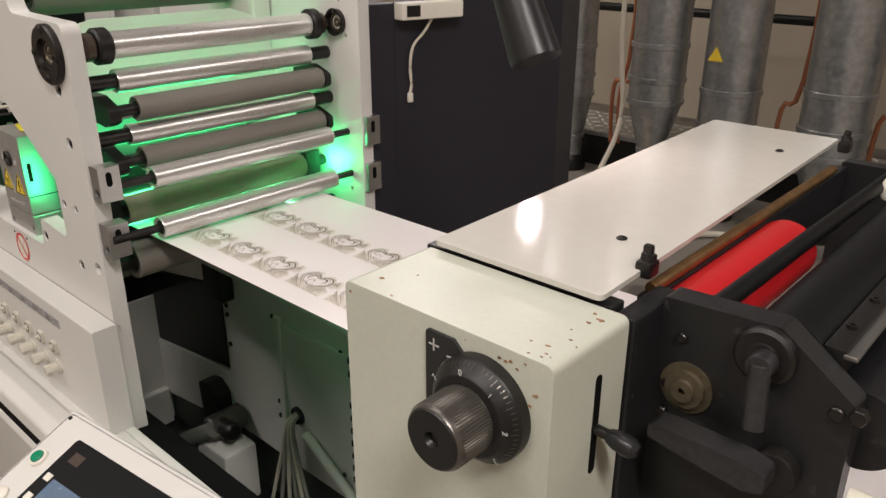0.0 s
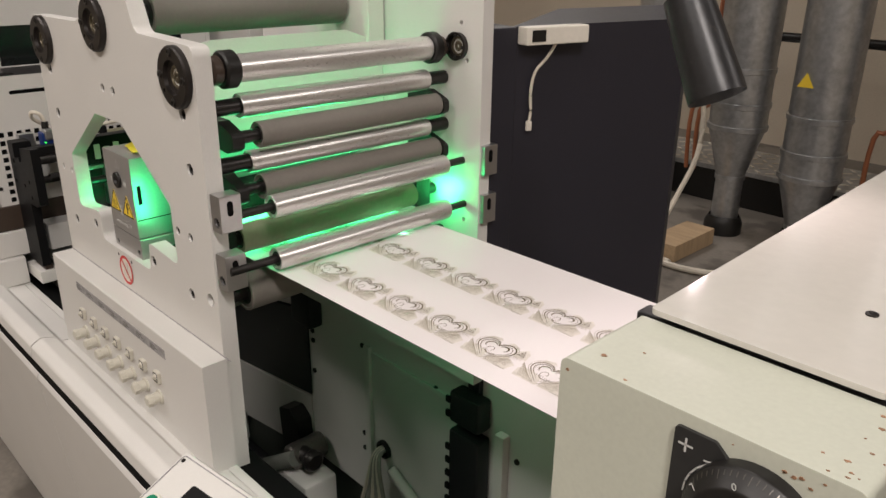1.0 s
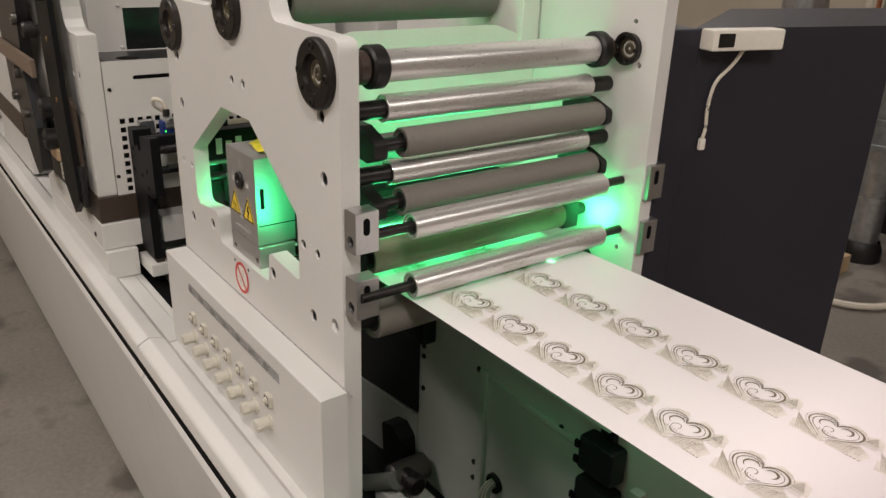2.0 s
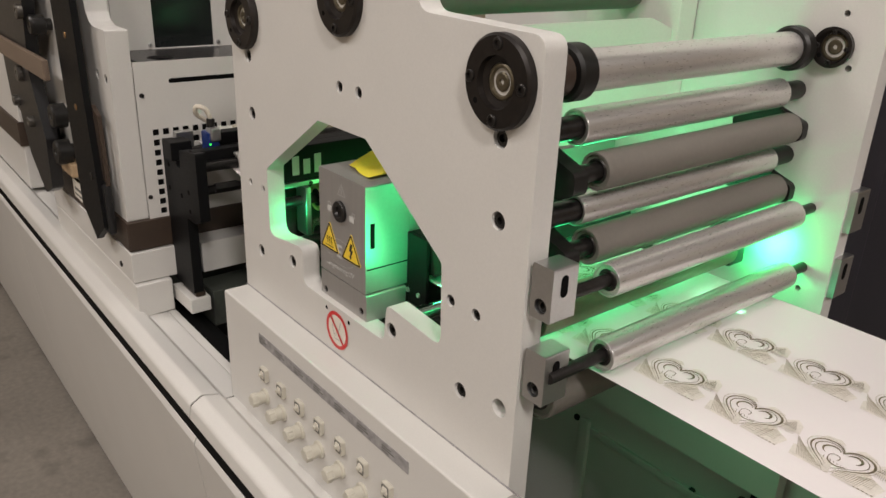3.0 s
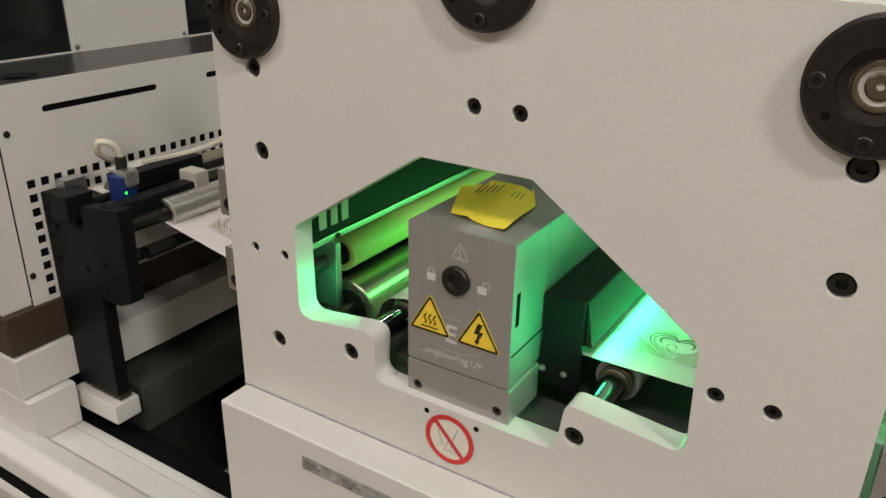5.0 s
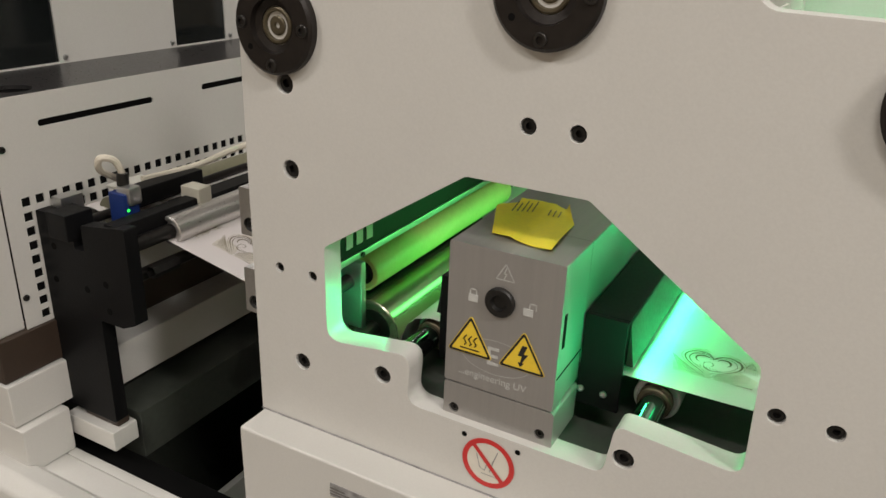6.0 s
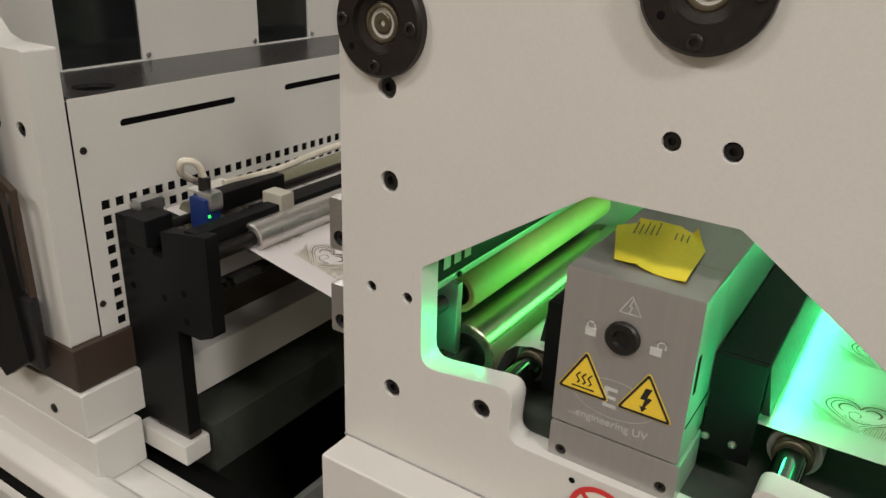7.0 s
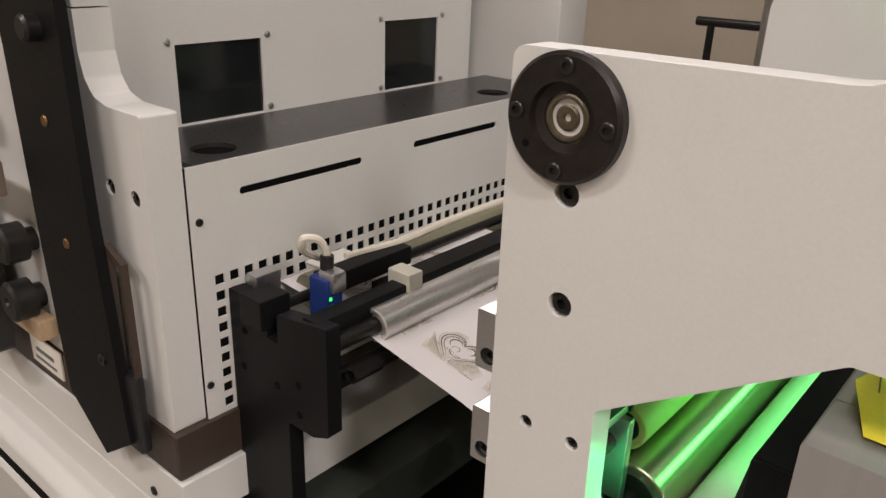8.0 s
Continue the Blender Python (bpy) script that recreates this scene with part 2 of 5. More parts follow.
def rounded(poly, radii, seg=5):
    """The polygon with its corners rounded off; radii: one number or one a corner."""
    n = len(poly)
    radii = [radii] * n if isinstance(radii, (int, float)) else radii
    out = []
    for i in range(n):
        p, a, c = Vector(poly[i]), Vector(poly[i - 1]), Vector(poly[(i + 1) % n])
        r = radii[i]
        if r <= 0:
            out.append(tuple(p))
            continue
        u, v = (a - p).normalized(), (c - p).normalized()
        ang = u.angle(v)
        t = min(r / math.tan(ang / 2), 0.45 * (a - p).length, 0.45 * (c - p).length)
        s, e = p + u * t, p + v * t
        for k in range(seg + 1):
            w = k / seg
            out.append(tuple((1 - w) ** 2 * s + 2 * w * (1 - w) * p + w * w * e))
    return out


AX = {"y": lambda a, b, d: (a, d, b), "x": lambda a, b, d: (d, a, b), "z": lambda a, b, d: (a, b, d)}


def slab(outer, holes, axis, d0, d1, b=0.0, bm=None):
    """A sheet with holes: outlines in the plane across the axis, from depth d0 to d1."""
    one = bmesh.new()
    edges = []
    for loop in [outer, *holes]:
        vs = [one.verts.new(AX[axis](p[0], p[1], d0)) for p in loop]
        edges += [one.edges.new((vs[i], vs[(i + 1) % len(vs)])) for i in range(len(vs))]
    bmesh.ops.triangle_fill(one, use_beauty=True, use_dissolve=False, edges=edges)
    ext = bmesh.ops.extrude_face_region(one, geom=list(one.faces))
    shift = Vector(AX[axis](0, 0, d1 - d0))
    bmesh.ops.translate(one, verts=[g for g in ext["geom"] if isinstance(g, bmesh.types.BMVert)], vec=shift)
    bmesh.ops.recalc_face_normals(one, faces=one.faces)
    if b:
        one.normal_update()
        ed = [e for e in one.edges if len(e.link_faces) == 2 and e.calc_face_angle(0) > radians(60) and abs((e.verts[0].co - e.verts[1].co).normalized().dot(shift.normalized())) < 0.1]
        bmesh.ops.bevel(one, geom=ed, offset=b, segments=2, profile=0.5, affect="EDGES", clamp_overlap=True)
    return join(bm, one)


BASES = {}


def weigh_normals(me):
    """Let the large faces rule the normals at their bevels, so that flat plates shade flat."""
    fans = collections.defaultdict(Vector)
    keys = []
    for poly in me.polygons:
        for li in poly.loop_indices:
            n = me.corner_normals[li].vector
            key = (me.loops[li].vertex_index, round(n.x, 2), round(n.y, 2), round(n.z, 2))
            keys.append((li, key))
            fans[key] += poly.normal * poly.area
    out = [None] * len(me.loops)
    for li, key in keys:
        out[li] = fans[key].normalized() if fans[key].length > 0 else me.corner_normals[li].vector.copy()
    me.normals_split_custom_set(out)


def mesh_object(name, bm, material, smooth=True):
    me = bpy.data.meshes.new(name)
    bm.to_mesh(me)
    bm.free()
    me.materials.append(material)
    if smooth:
        me.shade_smooth()
        me.set_sharp_from_angle(angle=radians(32))
        weigh_normals(me)
    return new(name, me)


def thing(name, base, label, category, group="", kind=""):
    ob = new(name)
    ob.empty_display_size = 0.02
    ob.location = base
    BASES[ob.name] = Matrix.Translation(base)
    return tagged(ob, label, category, group, kind)


def part(name, bm, material, parent, label="", smooth=True):
    ob = mesh_object(name, bm, material, smooth)
    ob.parent = parent
    if parent.name in BASES:
        ob.matrix_parent_inverse = BASES[parent.name].inverted()
    return tagged(ob, label)


def solid(name, bm, material, label, category, group="", kind="", smooth=True):
    return tagged(mesh_object(name, bm, material, smooth), label, category, group, kind)


def bolt(parent, x, y, z, r, axis=(0, -1, 0), name="bolt"):
    """A cap screw sunk in its bore: head with a hexagon socket."""
    bm = lathe((x, y, z), axis, [(-0.012, r * 0.86), (-0.0035, r * 0.86), (-0.0025, r * 0.78), (-0.0025, r * 0.42), (-0.007, r * 0.40), (-0.007, 0)], 18)
    return part(name, bm, M_BLACK, parent)


def hood(parent, x, y, z, r):
    """The dark wall of a bore."""
    bm = lathe((x, y, z), (0, 1, 0), [(0.0139, r * 1.05), (0.014, 0)], 18)
    return part("bore", bm, M_SHAFT, parent)

# ---- hall ----
solid("floor", box(-7, 5, -4, 6.2, -0.1, 0, 0), M_FLOOR, "stained grey concrete hall floor with dark patches", "floor", kind="structure")
solid("wall_north", box(-7, 5, 6.2, 6.4, 0, 4, 0), M_WALL, "cream plastered hall wall behind the ducts", "wall", kind="structure")
solid("wall_south", box(-7, 5, -4.2, -4, 0, 4, 0), M_WALL, "cream plastered hall wall", "wall", kind="structure")
solid("wall_west", box(-7.2, -7, -4.2, 6.4, 0, 4, 0), M_WALL, "cream plastered hall wall", "wall", kind="structure")
solid("wall_east", box(5, 5.2, -4.2, 6.4, 0, 4, 0), M_WALL, "cream plastered hall wall", "wall", kind="structure")
solid("ceiling", box(-7.2, 5.2, -4.2, 6.4, 4, 4.2, 0), M_CEIL, "plain painted hall ceiling", "ceiling", kind="structure")
# unseen lamp bodies added to carry the hall lights
for lx, ly in ((-3.4, -1.7), (-0.7, -1.7), (1.5, -0.7), (-1.5, 0.75), (2.4, 3.0), (-3.6, 3.6)):
    fx = thing("ceiling_light", (lx, ly, 4), "long white hall lamp hanging under the ceiling", "ceiling light", "hall lamps")
    part("housing", box(lx - 0.68, lx + 0.68, ly - 0.17, ly + 0.17, 3.76, 3.84, 0.01), M_SHEET, fx)
    part("diffuser", box(lx - 0.65, lx + 0.65, ly - 0.15, ly + 0.15, 3.74, 3.76, 0.004), M_TUBE, fx)
    for s in (-0.5, 0.5):
        part("hanger", rod((lx + s, ly, 3.84), (lx + s, ly, 4.0), 0.008, 8), M_SHAFT, fx)

# ---- machine bed ----
bed = thing("machine_bed", (-1.5, 0.44, 0), "long cream machine bed with rounded edge and dark cover gap", "machine bed")
# near-black core that paints the shade in the cover gap
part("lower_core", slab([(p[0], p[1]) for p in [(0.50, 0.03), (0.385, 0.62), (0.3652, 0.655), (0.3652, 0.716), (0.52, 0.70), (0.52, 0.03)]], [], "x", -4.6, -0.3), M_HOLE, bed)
for xa, xb in ((-4.6, -3.029), (-3.026, -1.7145), (-1.7105, -0.949), (-0.946, -0.3)):
    part("cover_panel", slab(rounded([(0.430, 0.02), (0.3595, 0.657), (0.3640, 0.6665), (0.376, 0.6665), (0.445, 0.02)], [0, 0.004, 0.003, 0, 0]), [], "x", xa, xb), M_PAINT, bed)
for xa, xb in ((-4.6, -1.7145), (-1.7105, -0.3)):
    part("top_rail", slab(rounded([(0.37, 0.7035), (0.356, 0.7055), (0.360, 0.730), (0.380, 0.741), (0.408, 0.733), (0.418, 0.721), (0.455, 0.719), (0.455, 0.700)], [0.002, 0.003, 0.012, 0.010, 0.010, 0.006, 0.001, 0]), [], "x", xa, xb), M_PAINT, bed)
# near-black filler painting the shade between the rail halves
part("rail_seam", slab([(0.37, 0.7045), (0.3585, 0.7065), (0.362, 0.729), (0.380, 0.7385), (0.406, 0.7315), (0.416, 0.7195), (0.454, 0.7175), (0.454, 0.702)], [], "x", -1.7143, -1.7107), M_HOLE, bed)
part("inner_rail", box(-4.6, -0.3, 0.456, 0.4715, 0.66, 0.719, 0.002), M_PAINT, bed)
part("bed_floor", box(-4.6, -0.3, 0.53, 1.0, 0.005, 0.02, 0.002), M_BLACKPAINT, bed)
# wall coloured dark to put the pit's shade into it
part("rear_wall", box(-4.6, -0.3, 1.0, 1.02, 0.0, 0.70, 0.002), M_DARKGREEN, bed)
# this stretch of the cream wall is near-black for the pit's shade
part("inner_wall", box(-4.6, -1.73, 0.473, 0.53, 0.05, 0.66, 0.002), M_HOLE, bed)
part("inner_wall", box(-1.728, -0.3, 0.473, 0.53, 0.05, 0.66, 0.002), M_PAINT, bed)

# ---- roller tower ----
YF = 0.473
tower = thing("roller_tower", (-1.41, 0.6, 0.7), "cream curing tower with side plates, web rollers and green glow", "press tower")
outline = rounded([(-1.724, 0.69), (-1.724, 1.357), (-1.497, 1.359), (-1.455, 1.56), (-1.375, 1.56), (-1.288, 1.359), (-1.120, 1.355), (-1.122, 0.69)], [0, 0.012, 0.03, 0.03, 0.03, 0.02, 0.016, 0])
opening = rounded([(-1.490, 1.213), (-1.385, 1.213), (-1.243, 1.113), (-1.240, 1.017), (-1.341, 1.026), (-1.347, 0.975), (-1.541, 0.977), (-1.538, 1.030), (-1.634, 1.018), (-1.635, 1.117)],
                  [0.008, 0.008, 0.008, 0.012, 0.010, 0.012, 0.014, 0.014, 0.016, 0.008])
BIG = [(-1.671, 1.187), (-1.569, 0.999), (-1.666, 0.983), (-1.331, 0.996), (-1.163, 1.184), (-1.674, 1.266), (-1.167, 1.261), (-1.204, 0.980)]
MID = [(-1.439, 1.262), (-1.399, 1.262), (-1.226, 1.077), (-1.186, 1.077), (-1.690, 1.083), (-1.650, 1.083)]
radius_mid = [0.0068, 0.0068, 0.0066, 0.0066, 0.0052, 0.0052]
holes = [circle(x, z, 0.0092) for x, z in BIG] + [circle(x, z, r) for (x, z), r in zip(MID, radius_mid)] + [circle(-1.144, 0.991, 0.0098)]
plate = part("near_side_plate", slab(outline, [opening, *holes], "y", YF, YF + 0.026, 0.0016), M_PAINT, tower, "thick cream side plate with a polygonal opening")
for (x, z) in BIG:
    bolt(plate, x, YF, z, 0.0092)
    hood(plate, x, YF, z, 0.00915)
for (x, z), r in zip(MID, radius_mid):
    bolt(plate, x, YF, z, r)
    hood(plate, x, YF, z, r * 0.995)
# far plate
far_holes = [circle(x, z, 0.004, 10) for x, z in ((-1.09, 1.30), (-1.105, 1.36), (-1.13, 1.40), (-1.08, 1.40), (-1.16, 1.42), (-1.09, 1.02), (-1.13, 1.02))]
far = part("far_side_plate", slab(rounded([(-1.724, 0.69), (-1.724, 1.36), (-1.6, 1.75), (-1.055, 1.75), (-1.055, 0.69)], [0, 0.02, 0.03, 0.02, 0]), far_holes, "y", 0.945, 0.97, 0.0016), M_PAINT, tower)
# near-black sheet painting shade behind the far plate's holes
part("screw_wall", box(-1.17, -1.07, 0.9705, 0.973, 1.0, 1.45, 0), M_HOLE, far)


def flange(parent, x, z, y, axis, r=0.042):
    f = part("bearing_flange", lathe((x, y, z), axis, [(-0.002, r), (0.007, r), (0.0095, r - 0.0025), (0.0095, 0.0235), (0.004, 0.0225), (0.002, 0.0165), (-0.006, 0.0165), (-0.006, 0)], 48), M_FLANGE, parent, "dark browned steel bearing flange with screws")
    part("bearing_ring", lathe((x, y, z), axis, [(-0.004, 0.0160), (0.002, 0.0160), (0.003, 0.0145), (0.003, 0.0125), (-0.001, 0.0115), (-0.001, 0.0085), (0.001, 0.0085), (0.002, 0.007), (0.002, 0.003), (-0.001, 0.002), (-0.001, 0)], 32), M_DULLBRASS, f)
    for k in range(4):
        a = radians(88 + 90 * k)
        sx, sz = x + r * 0.79 * math.cos(a), z + r * 0.79 * math.sin(a)
        q = r / 0.042
        part("screw", lathe((sx, y + 0.0095 * axis[1], sz), axis, [(-0.001, 0.0056 * q), (0.0012, 0.0056 * q), (0.0018, 0.0048 * q), (0.0018, 0.0028 * q), (-0.0006, 0.0026 * q), (-0.0006, 0)], 14), M_SHAFT, f)
    part("jack_hole", lathe((x + r * 0.74 * math.cos(radians(218)), y + 0.0096 * axis[1], z + r * 0.74 * math.sin(radians(218))), axis, [(0, 0.0028), (0.0001, 0)], 12), M_HOLE, f)


for x, z in ((-1.678, 1.316), (-1.430, 1.361), (-1.168, 1.311)):
    flange(tower, x, z, YF, (0, -1, 0))
flange(tower, -1.110, 1.322, 0.945, (0, -1, 0), 0.022)


def roller(x, z, r, y0, y1, material, shaft_r, s0=None, s1=None, name="roller", label="", groove=True):
    s0, s1 = (0.495 if s0 is None else s0), (0.947 if s1 is None else s1)
    body = part(name, lathe((x, y0, z), (0, 1, 0), [(0.004, 0), (0.004, r * 0.55), (0.002, r * 0.62), (0.002, r * 0.82), (0, r * 0.86), (0, r * 0.96), (0.0012, r), (y1 - y0 - 0.0012, r), (y1 - y0, r * 0.96), (y1 - y0, r * 0.86), (y1 - y0 - 0.002, r * 0.82), (y1 - y0 - 0.002, 0)], 40), material, tower, label)
    part("shaft", rod((x, s0, z), (x, y0 + 0.004, z), shaft_r, 18), M_SHAFT, body)
    part("shaft", rod((x, y1 - 0.002, z), (x, s1, z), shaft_r, 18), M_SHAFT, body)
    part("bearing", lathe((x, y0 + 0.001, z), (0, 1, 0), [(0, shaft_r * 1.02), (0, r * 0.6), (0.001, r * 0.66), (0.003, r * 0.66)], 24), M_SHAFT, body)
    return body


STEEL, GREY = "polished steel web roller", "grey rubber-covered web roller"
r1 = roller(-1.146, 1.318, 0.0195, 0.545, 0.905, M_CHROME, 0.012, label=STEEL)
for y0, y1, rr, m in ((0.522, 0.545, 0.026, M_BLACK), (0.505, 0.522, 0.020, M_BROWN), (0.905, 0.925, 0.026, M_BLACK), (0.925, 0.940, 0.018, M_BROWN)):
    part("collar", lathe((-1.146, y0, 1.318), (0, 1, 0), [(0, 0.0), (0, rr - 0.003), (0.003, rr), (y1 - y0 - 0.003, rr), (y1 - y0, rr - 0.003), (y1 - y0, 0)], 32), m, r1)
roller(-1.145, 1.267, 0.0175, 0.545, 0.900, M_CHROME, 0.0115, label=STEEL)
roller(-1.130, 1.226, 0.0187, 0.563, 0.912, M_RUBBER, 0.009, 0.535, 0.925, label=GREY)
roller(-1.143, 1.186, 0.0160, 0.552, 0.900, M_CHROME, 0.0115, label=STEEL)
roller(-1.132, 1.149, 0.0187, 0.563, 0.912, M_RUBBER, 0.009, 0.535, 0.925, label=GREY)
roller(-1.096, 1.128, 0.0170, 0.556, 0.900, M_CHROME, 0.0065, 0.480, 0.962, label=STEEL)
roller(-1.172, 1.061, 0.0220, 0.540, 0.890, M_OLIVE, 0.010, label="olive rubber nip roller")
roller(-1.090, 1.050, 0.0170, 0.554, 0.900, M_CHROME, 0.0065, 0.480, 0.962, label=STEEL)
roller(-1.150, 0.984, 0.0290, 0.53, 0.90, M_RUBBER, 0.012, label=GREY)
roller(-1.385, 1.376, 0.034, 0.535, 0.900, M_RUBBER, 0.014, label="large dark grey rubber roller")
roller(-1.650, 1.055, 0.0205, 0.557, 0.905, M_LIME, 0.008, label="yellowish varnish-stained web roller")
roller(-1.634, 0.994, 0.0330, 0.553, 0.905, M_STEELROLL, 0.010, label="large bright steel roller")
roller(-1.563, 1.005, 0.0205, 0.566, 0.905, M_CHROME, 0.010, label=STEEL)
roller(-1.328, 1.004, 0.0215, 0.566, 0.905, M_CHROME, 0.0115, label=STEEL)
for x, z in ((-1.563, 1.005), (-1.328, 1.004)):
    part("shaft_sleeve", rod((x, 0.5005, z), (x, 0.557, z), 0.0125, 28), M_SLEEVE, tower, "polished dark shaft sleeve")
    part("end_ring", lathe((x, 0.555, z), (0, 1, 0), [(0, 0.0125), (0, 0.0145), (0.001, 0.0158), (0.003, 0.0158), (0.004, 0.0148), (0.006, 0.0148), (0.007, 0.0160), (0.011, 0.0160)], 32), M_DULLBRASS, tower, "grooved brass end ring")
# swing arms that carry the rubber rollers
for z in (1.226, 1.149):
    for y0, y1 in ((0.515, 0.533), (0.914, 0.926)):
        part("swing_arm", slab(rounded([(-1.205, z - 0.012), (-1.205, z + 0.022), (-1.15, z + 0.022), (-1.112, z + 0.008), (-1.112, z - 0.012), (-1.13, z - 0.02)], 0.009), [], "y", y0, y1, 0.001), M_BLACK, tower)
for y0, y1 in ((0.505, 0.535), (0.895, 0.93)):
    part("nip_bracket", box(-1.20, -1.162, y0, y1, 1.035, 1.085, 0.003), M_BLACKPAINT, tower)
# rod clamps on the plates' edges
for z in (1.134, 1.047):
    for sx, yc, sw in ((-1.1020, 0.489, 0.026), (-1.066, 0.963, 0.040)):
        blk = part("clamp_block", slab(rounded(square(sx, z, sw, 0.053), 0.002), [circle(sx, z - 0.013, 0.0075, 16)] if yc < 0.6 else [], "y", yc - 0.015, yc + 0.017, 0.0014), M_BLOCK, tower, "machined aluminium rod clamp")
        part("oblong_bore", slab([(yc + p[1], z + 0.008 + p[0]) for p in slot(0, 0, 0.022, 0.009)], [], "x", sx + sw / 2 - 0.0008, sx + sw / 2 + 0.0004), M_HOLE, blk)
        if yc < 0.6:
            part("screw", lathe((sx, yc - 0.013, z - 0.013), (0, -1, 0), [(-0.006, 0.0073), (-0.001, 0.0064), (-0.001, 0.003), (-0.005, 0.003), (-0.005, 0)], 16), M_BLACK, blk)
for z in (1.127, 1.039):
    blk = part("clamp_block", slab(rounded(square(-1.727, z, 0.046, 0.051), 0.002), [circle(-1.738, z - 0.013, 0.0075, 16)], "y", 0.486, 0.515, 0.0014), M_BLOCK, tower, "machined aluminium rod clamp")
    part("screw", lathe((-1.738, 0.488, z - 0.013), (0, -1, 0), [(-0.006, 0.0073), (-0.001, 0.0064), (-0.001, 0.003), (-0.005, 0.003), (-0.005, 0)], 16), M_BLACK, blk)
# sheets inside
part("baffle_sheet", slab([(0.50, 1.19), (0.50, 1.315), (0.60, 1.338), (0.86, 1.338), (0.944, 1.31), (0.944, 1.19)], [], "x", -1.312, -1.309), M_SHEET, tower)
part("upper_sheet", box(-1.46, -1.30, 0.905, 0.942, 1.28, 1.42, 0.003), M_SHEET, tower)
part("cross_bar", box(-1.665, -1.640, 0.50, 0.944, 1.088, 1.140, 0.002), M_GREYBLACK, tower, "black cross bar with small windows")
for k in range(3):
    part("bar_window", box(-1.6396, -1.6390, 0.515 + 0.018 * k, 0.526 + 0.018 * k, 1.098, 1.126 - 0.006 * (k % 2), 0), M_SHEET, tower)
part("cross_beam", box(-1.715, -1.69, 0.50, 0.944, 0.98, 1.09, 0.002), M_DARKGREEN, tower)
part("roller_cradle", box(-1.664, -1.633, 0.532, 0.541, 1.003, 1.079, 0.002), M_BLOCK, tower, "machined roller cradle")
part("drip_strip", box(-1.663, -1.641, 0.50, 0.944, 1.0795, 1.087, 0.001), M_BLOCK, tower)
part("strip_screw", lathe((-1.6405, 0.545, 1.083), (1, 0, 0), [(0, 0.003), (0.0015, 0.003), (0.0015, 0)], 12), M_BLACK, tower)
part("tie_bar", rod((-1.48, 0.497, 1.235), (-1.48, 0.946, 1.235), 0.012), M_CHROME, tower)
# unseen sheet added to stop green light spilling out of the tower top
part("inner_cover", box(-1.70, -1.53, 0.50, 0.944, 1.262, 1.268, 0.001), M_DARKGREEN, tower)
part("bottom_tray", box(-1.72, -1.205, 0.50, 0.944, 0.935, 0.950, 0.002), M_TRAY, tower)

# ---- curing lamp cassette ----
uv = thing("curing_lamp", (-1.448, 0.48, 0.98), "satin aluminium curing lamp housing with warning triangles and lock knob", "UV lamp")
FY = 0.482
housing = part("housing", slab(rounded([(-1.506, 1.0125), (-1.506, 1.1515), (-1.399, 1.1515), (-1.399, 1.0125)], 0.002), [], "y", FY, 0.547, 0.0012), M_UVBOX, uv)
part("rear_housing", slab(rounded([(-1.506, 1.042), (-1.506, 1.1515), (-1.399, 1.1515), (-1.399, 1.042)], 0.002), [], "y", 0.5475, 0.93, 0.0012), M_UVBOX, uv)
part("base_block", slab(rounded([(-1.506, 0.9725), (-1.506, 1.0110), (-1.397, 1.0110), (-1.397, 0.9725)], 0.003), [circle(-1.495, 0.984, 0.005, 14), circle(-1.409, 0.986, 0.005, 14)], "y", FY, FY + 0.06, 0.0012), M_UVBOX, uv)
for x, z in ((-1.495, 0.984), (-1.409, 0.986)):
    part("screw", lathe((x, FY + 0.001, z), (0, -1, 0), [(-0.004, 0.0049), (-0.0005, 0.0045), (-0.0005, 0.002), (-0.003, 0.002), (-0.003, 0)], 14), M_SHAFT, uv)
part("lock_knob", lathe((-1.455, FY, 1.105), (0, -1, 0), [(0, 0.0138), (0.003, 0.0138), (0.0045, 0.0125), (0.0045, 0.0075), (0.001, 0.006), (0.001, 0)], 30), M_BLACK, uv, "round black lock knob with hexagon socket")
part("vent_slot", box(-1.3989, -1.3984, 0.489, 0.495, 1.072, 1.104, 0), M_HOLE, uv)
part("side_groove", box(-1.3989, -1.3985, FY + 0.002, 0.546, 1.0440, 1.0455, 0), M_HOLE, uv)
for xa, xb in ((-1.3975, -1.3575), (-1.5460, -1.5075)):
    sh = part("side_shield", box(xa, xb, 0.549, 0.93, 1.037, 1.084, 0.001), M_GREYBLACK, uv, "black light shield")
    part("end_plate", box(xa, xb, 0.5435, 0.5485, 0.990, 1.084, 0.0008), M_GREYBLACK, sh)
    part("chamfer_strip", slab([(xb + 0.0005, 1.082), (xb + 0.0005, 1.038), (xb + 0.0075, 1.038)] if xa > -1.45 else [(xa - 0.0005, 1.082), (xa - 0.0005, 1.038), (xa - 0.0075, 1.038)], [], "y", 0.550, 0.928, 0.0005), M_BLACK, sh)
for x in (-1.394, -1.372):
    part("screw", lathe((x, 0.5435, 1.006), (0, -1, 0), [(0, 0.0036), (0.0015, 0.0033), (0.002, 0.002), (0.0008, 0.0015), (0.0008, 0)], 12), M_BLOCK, uv)
part("lamp_slit", box(-1.497, -1.408, 0.56, 0.92, 1.0395, 1.0415, 0), M_LEAK, uv, "glowing green lamp window under the housing")
# foil triangles, symbols and lettering on the face


def flat(poly, y, material, parent, name, label="", holes=(), thick=0.0004):
    return part(name, slab(poly, list(holes), "y", y - thick, y), material, parent, label, smooth=False)


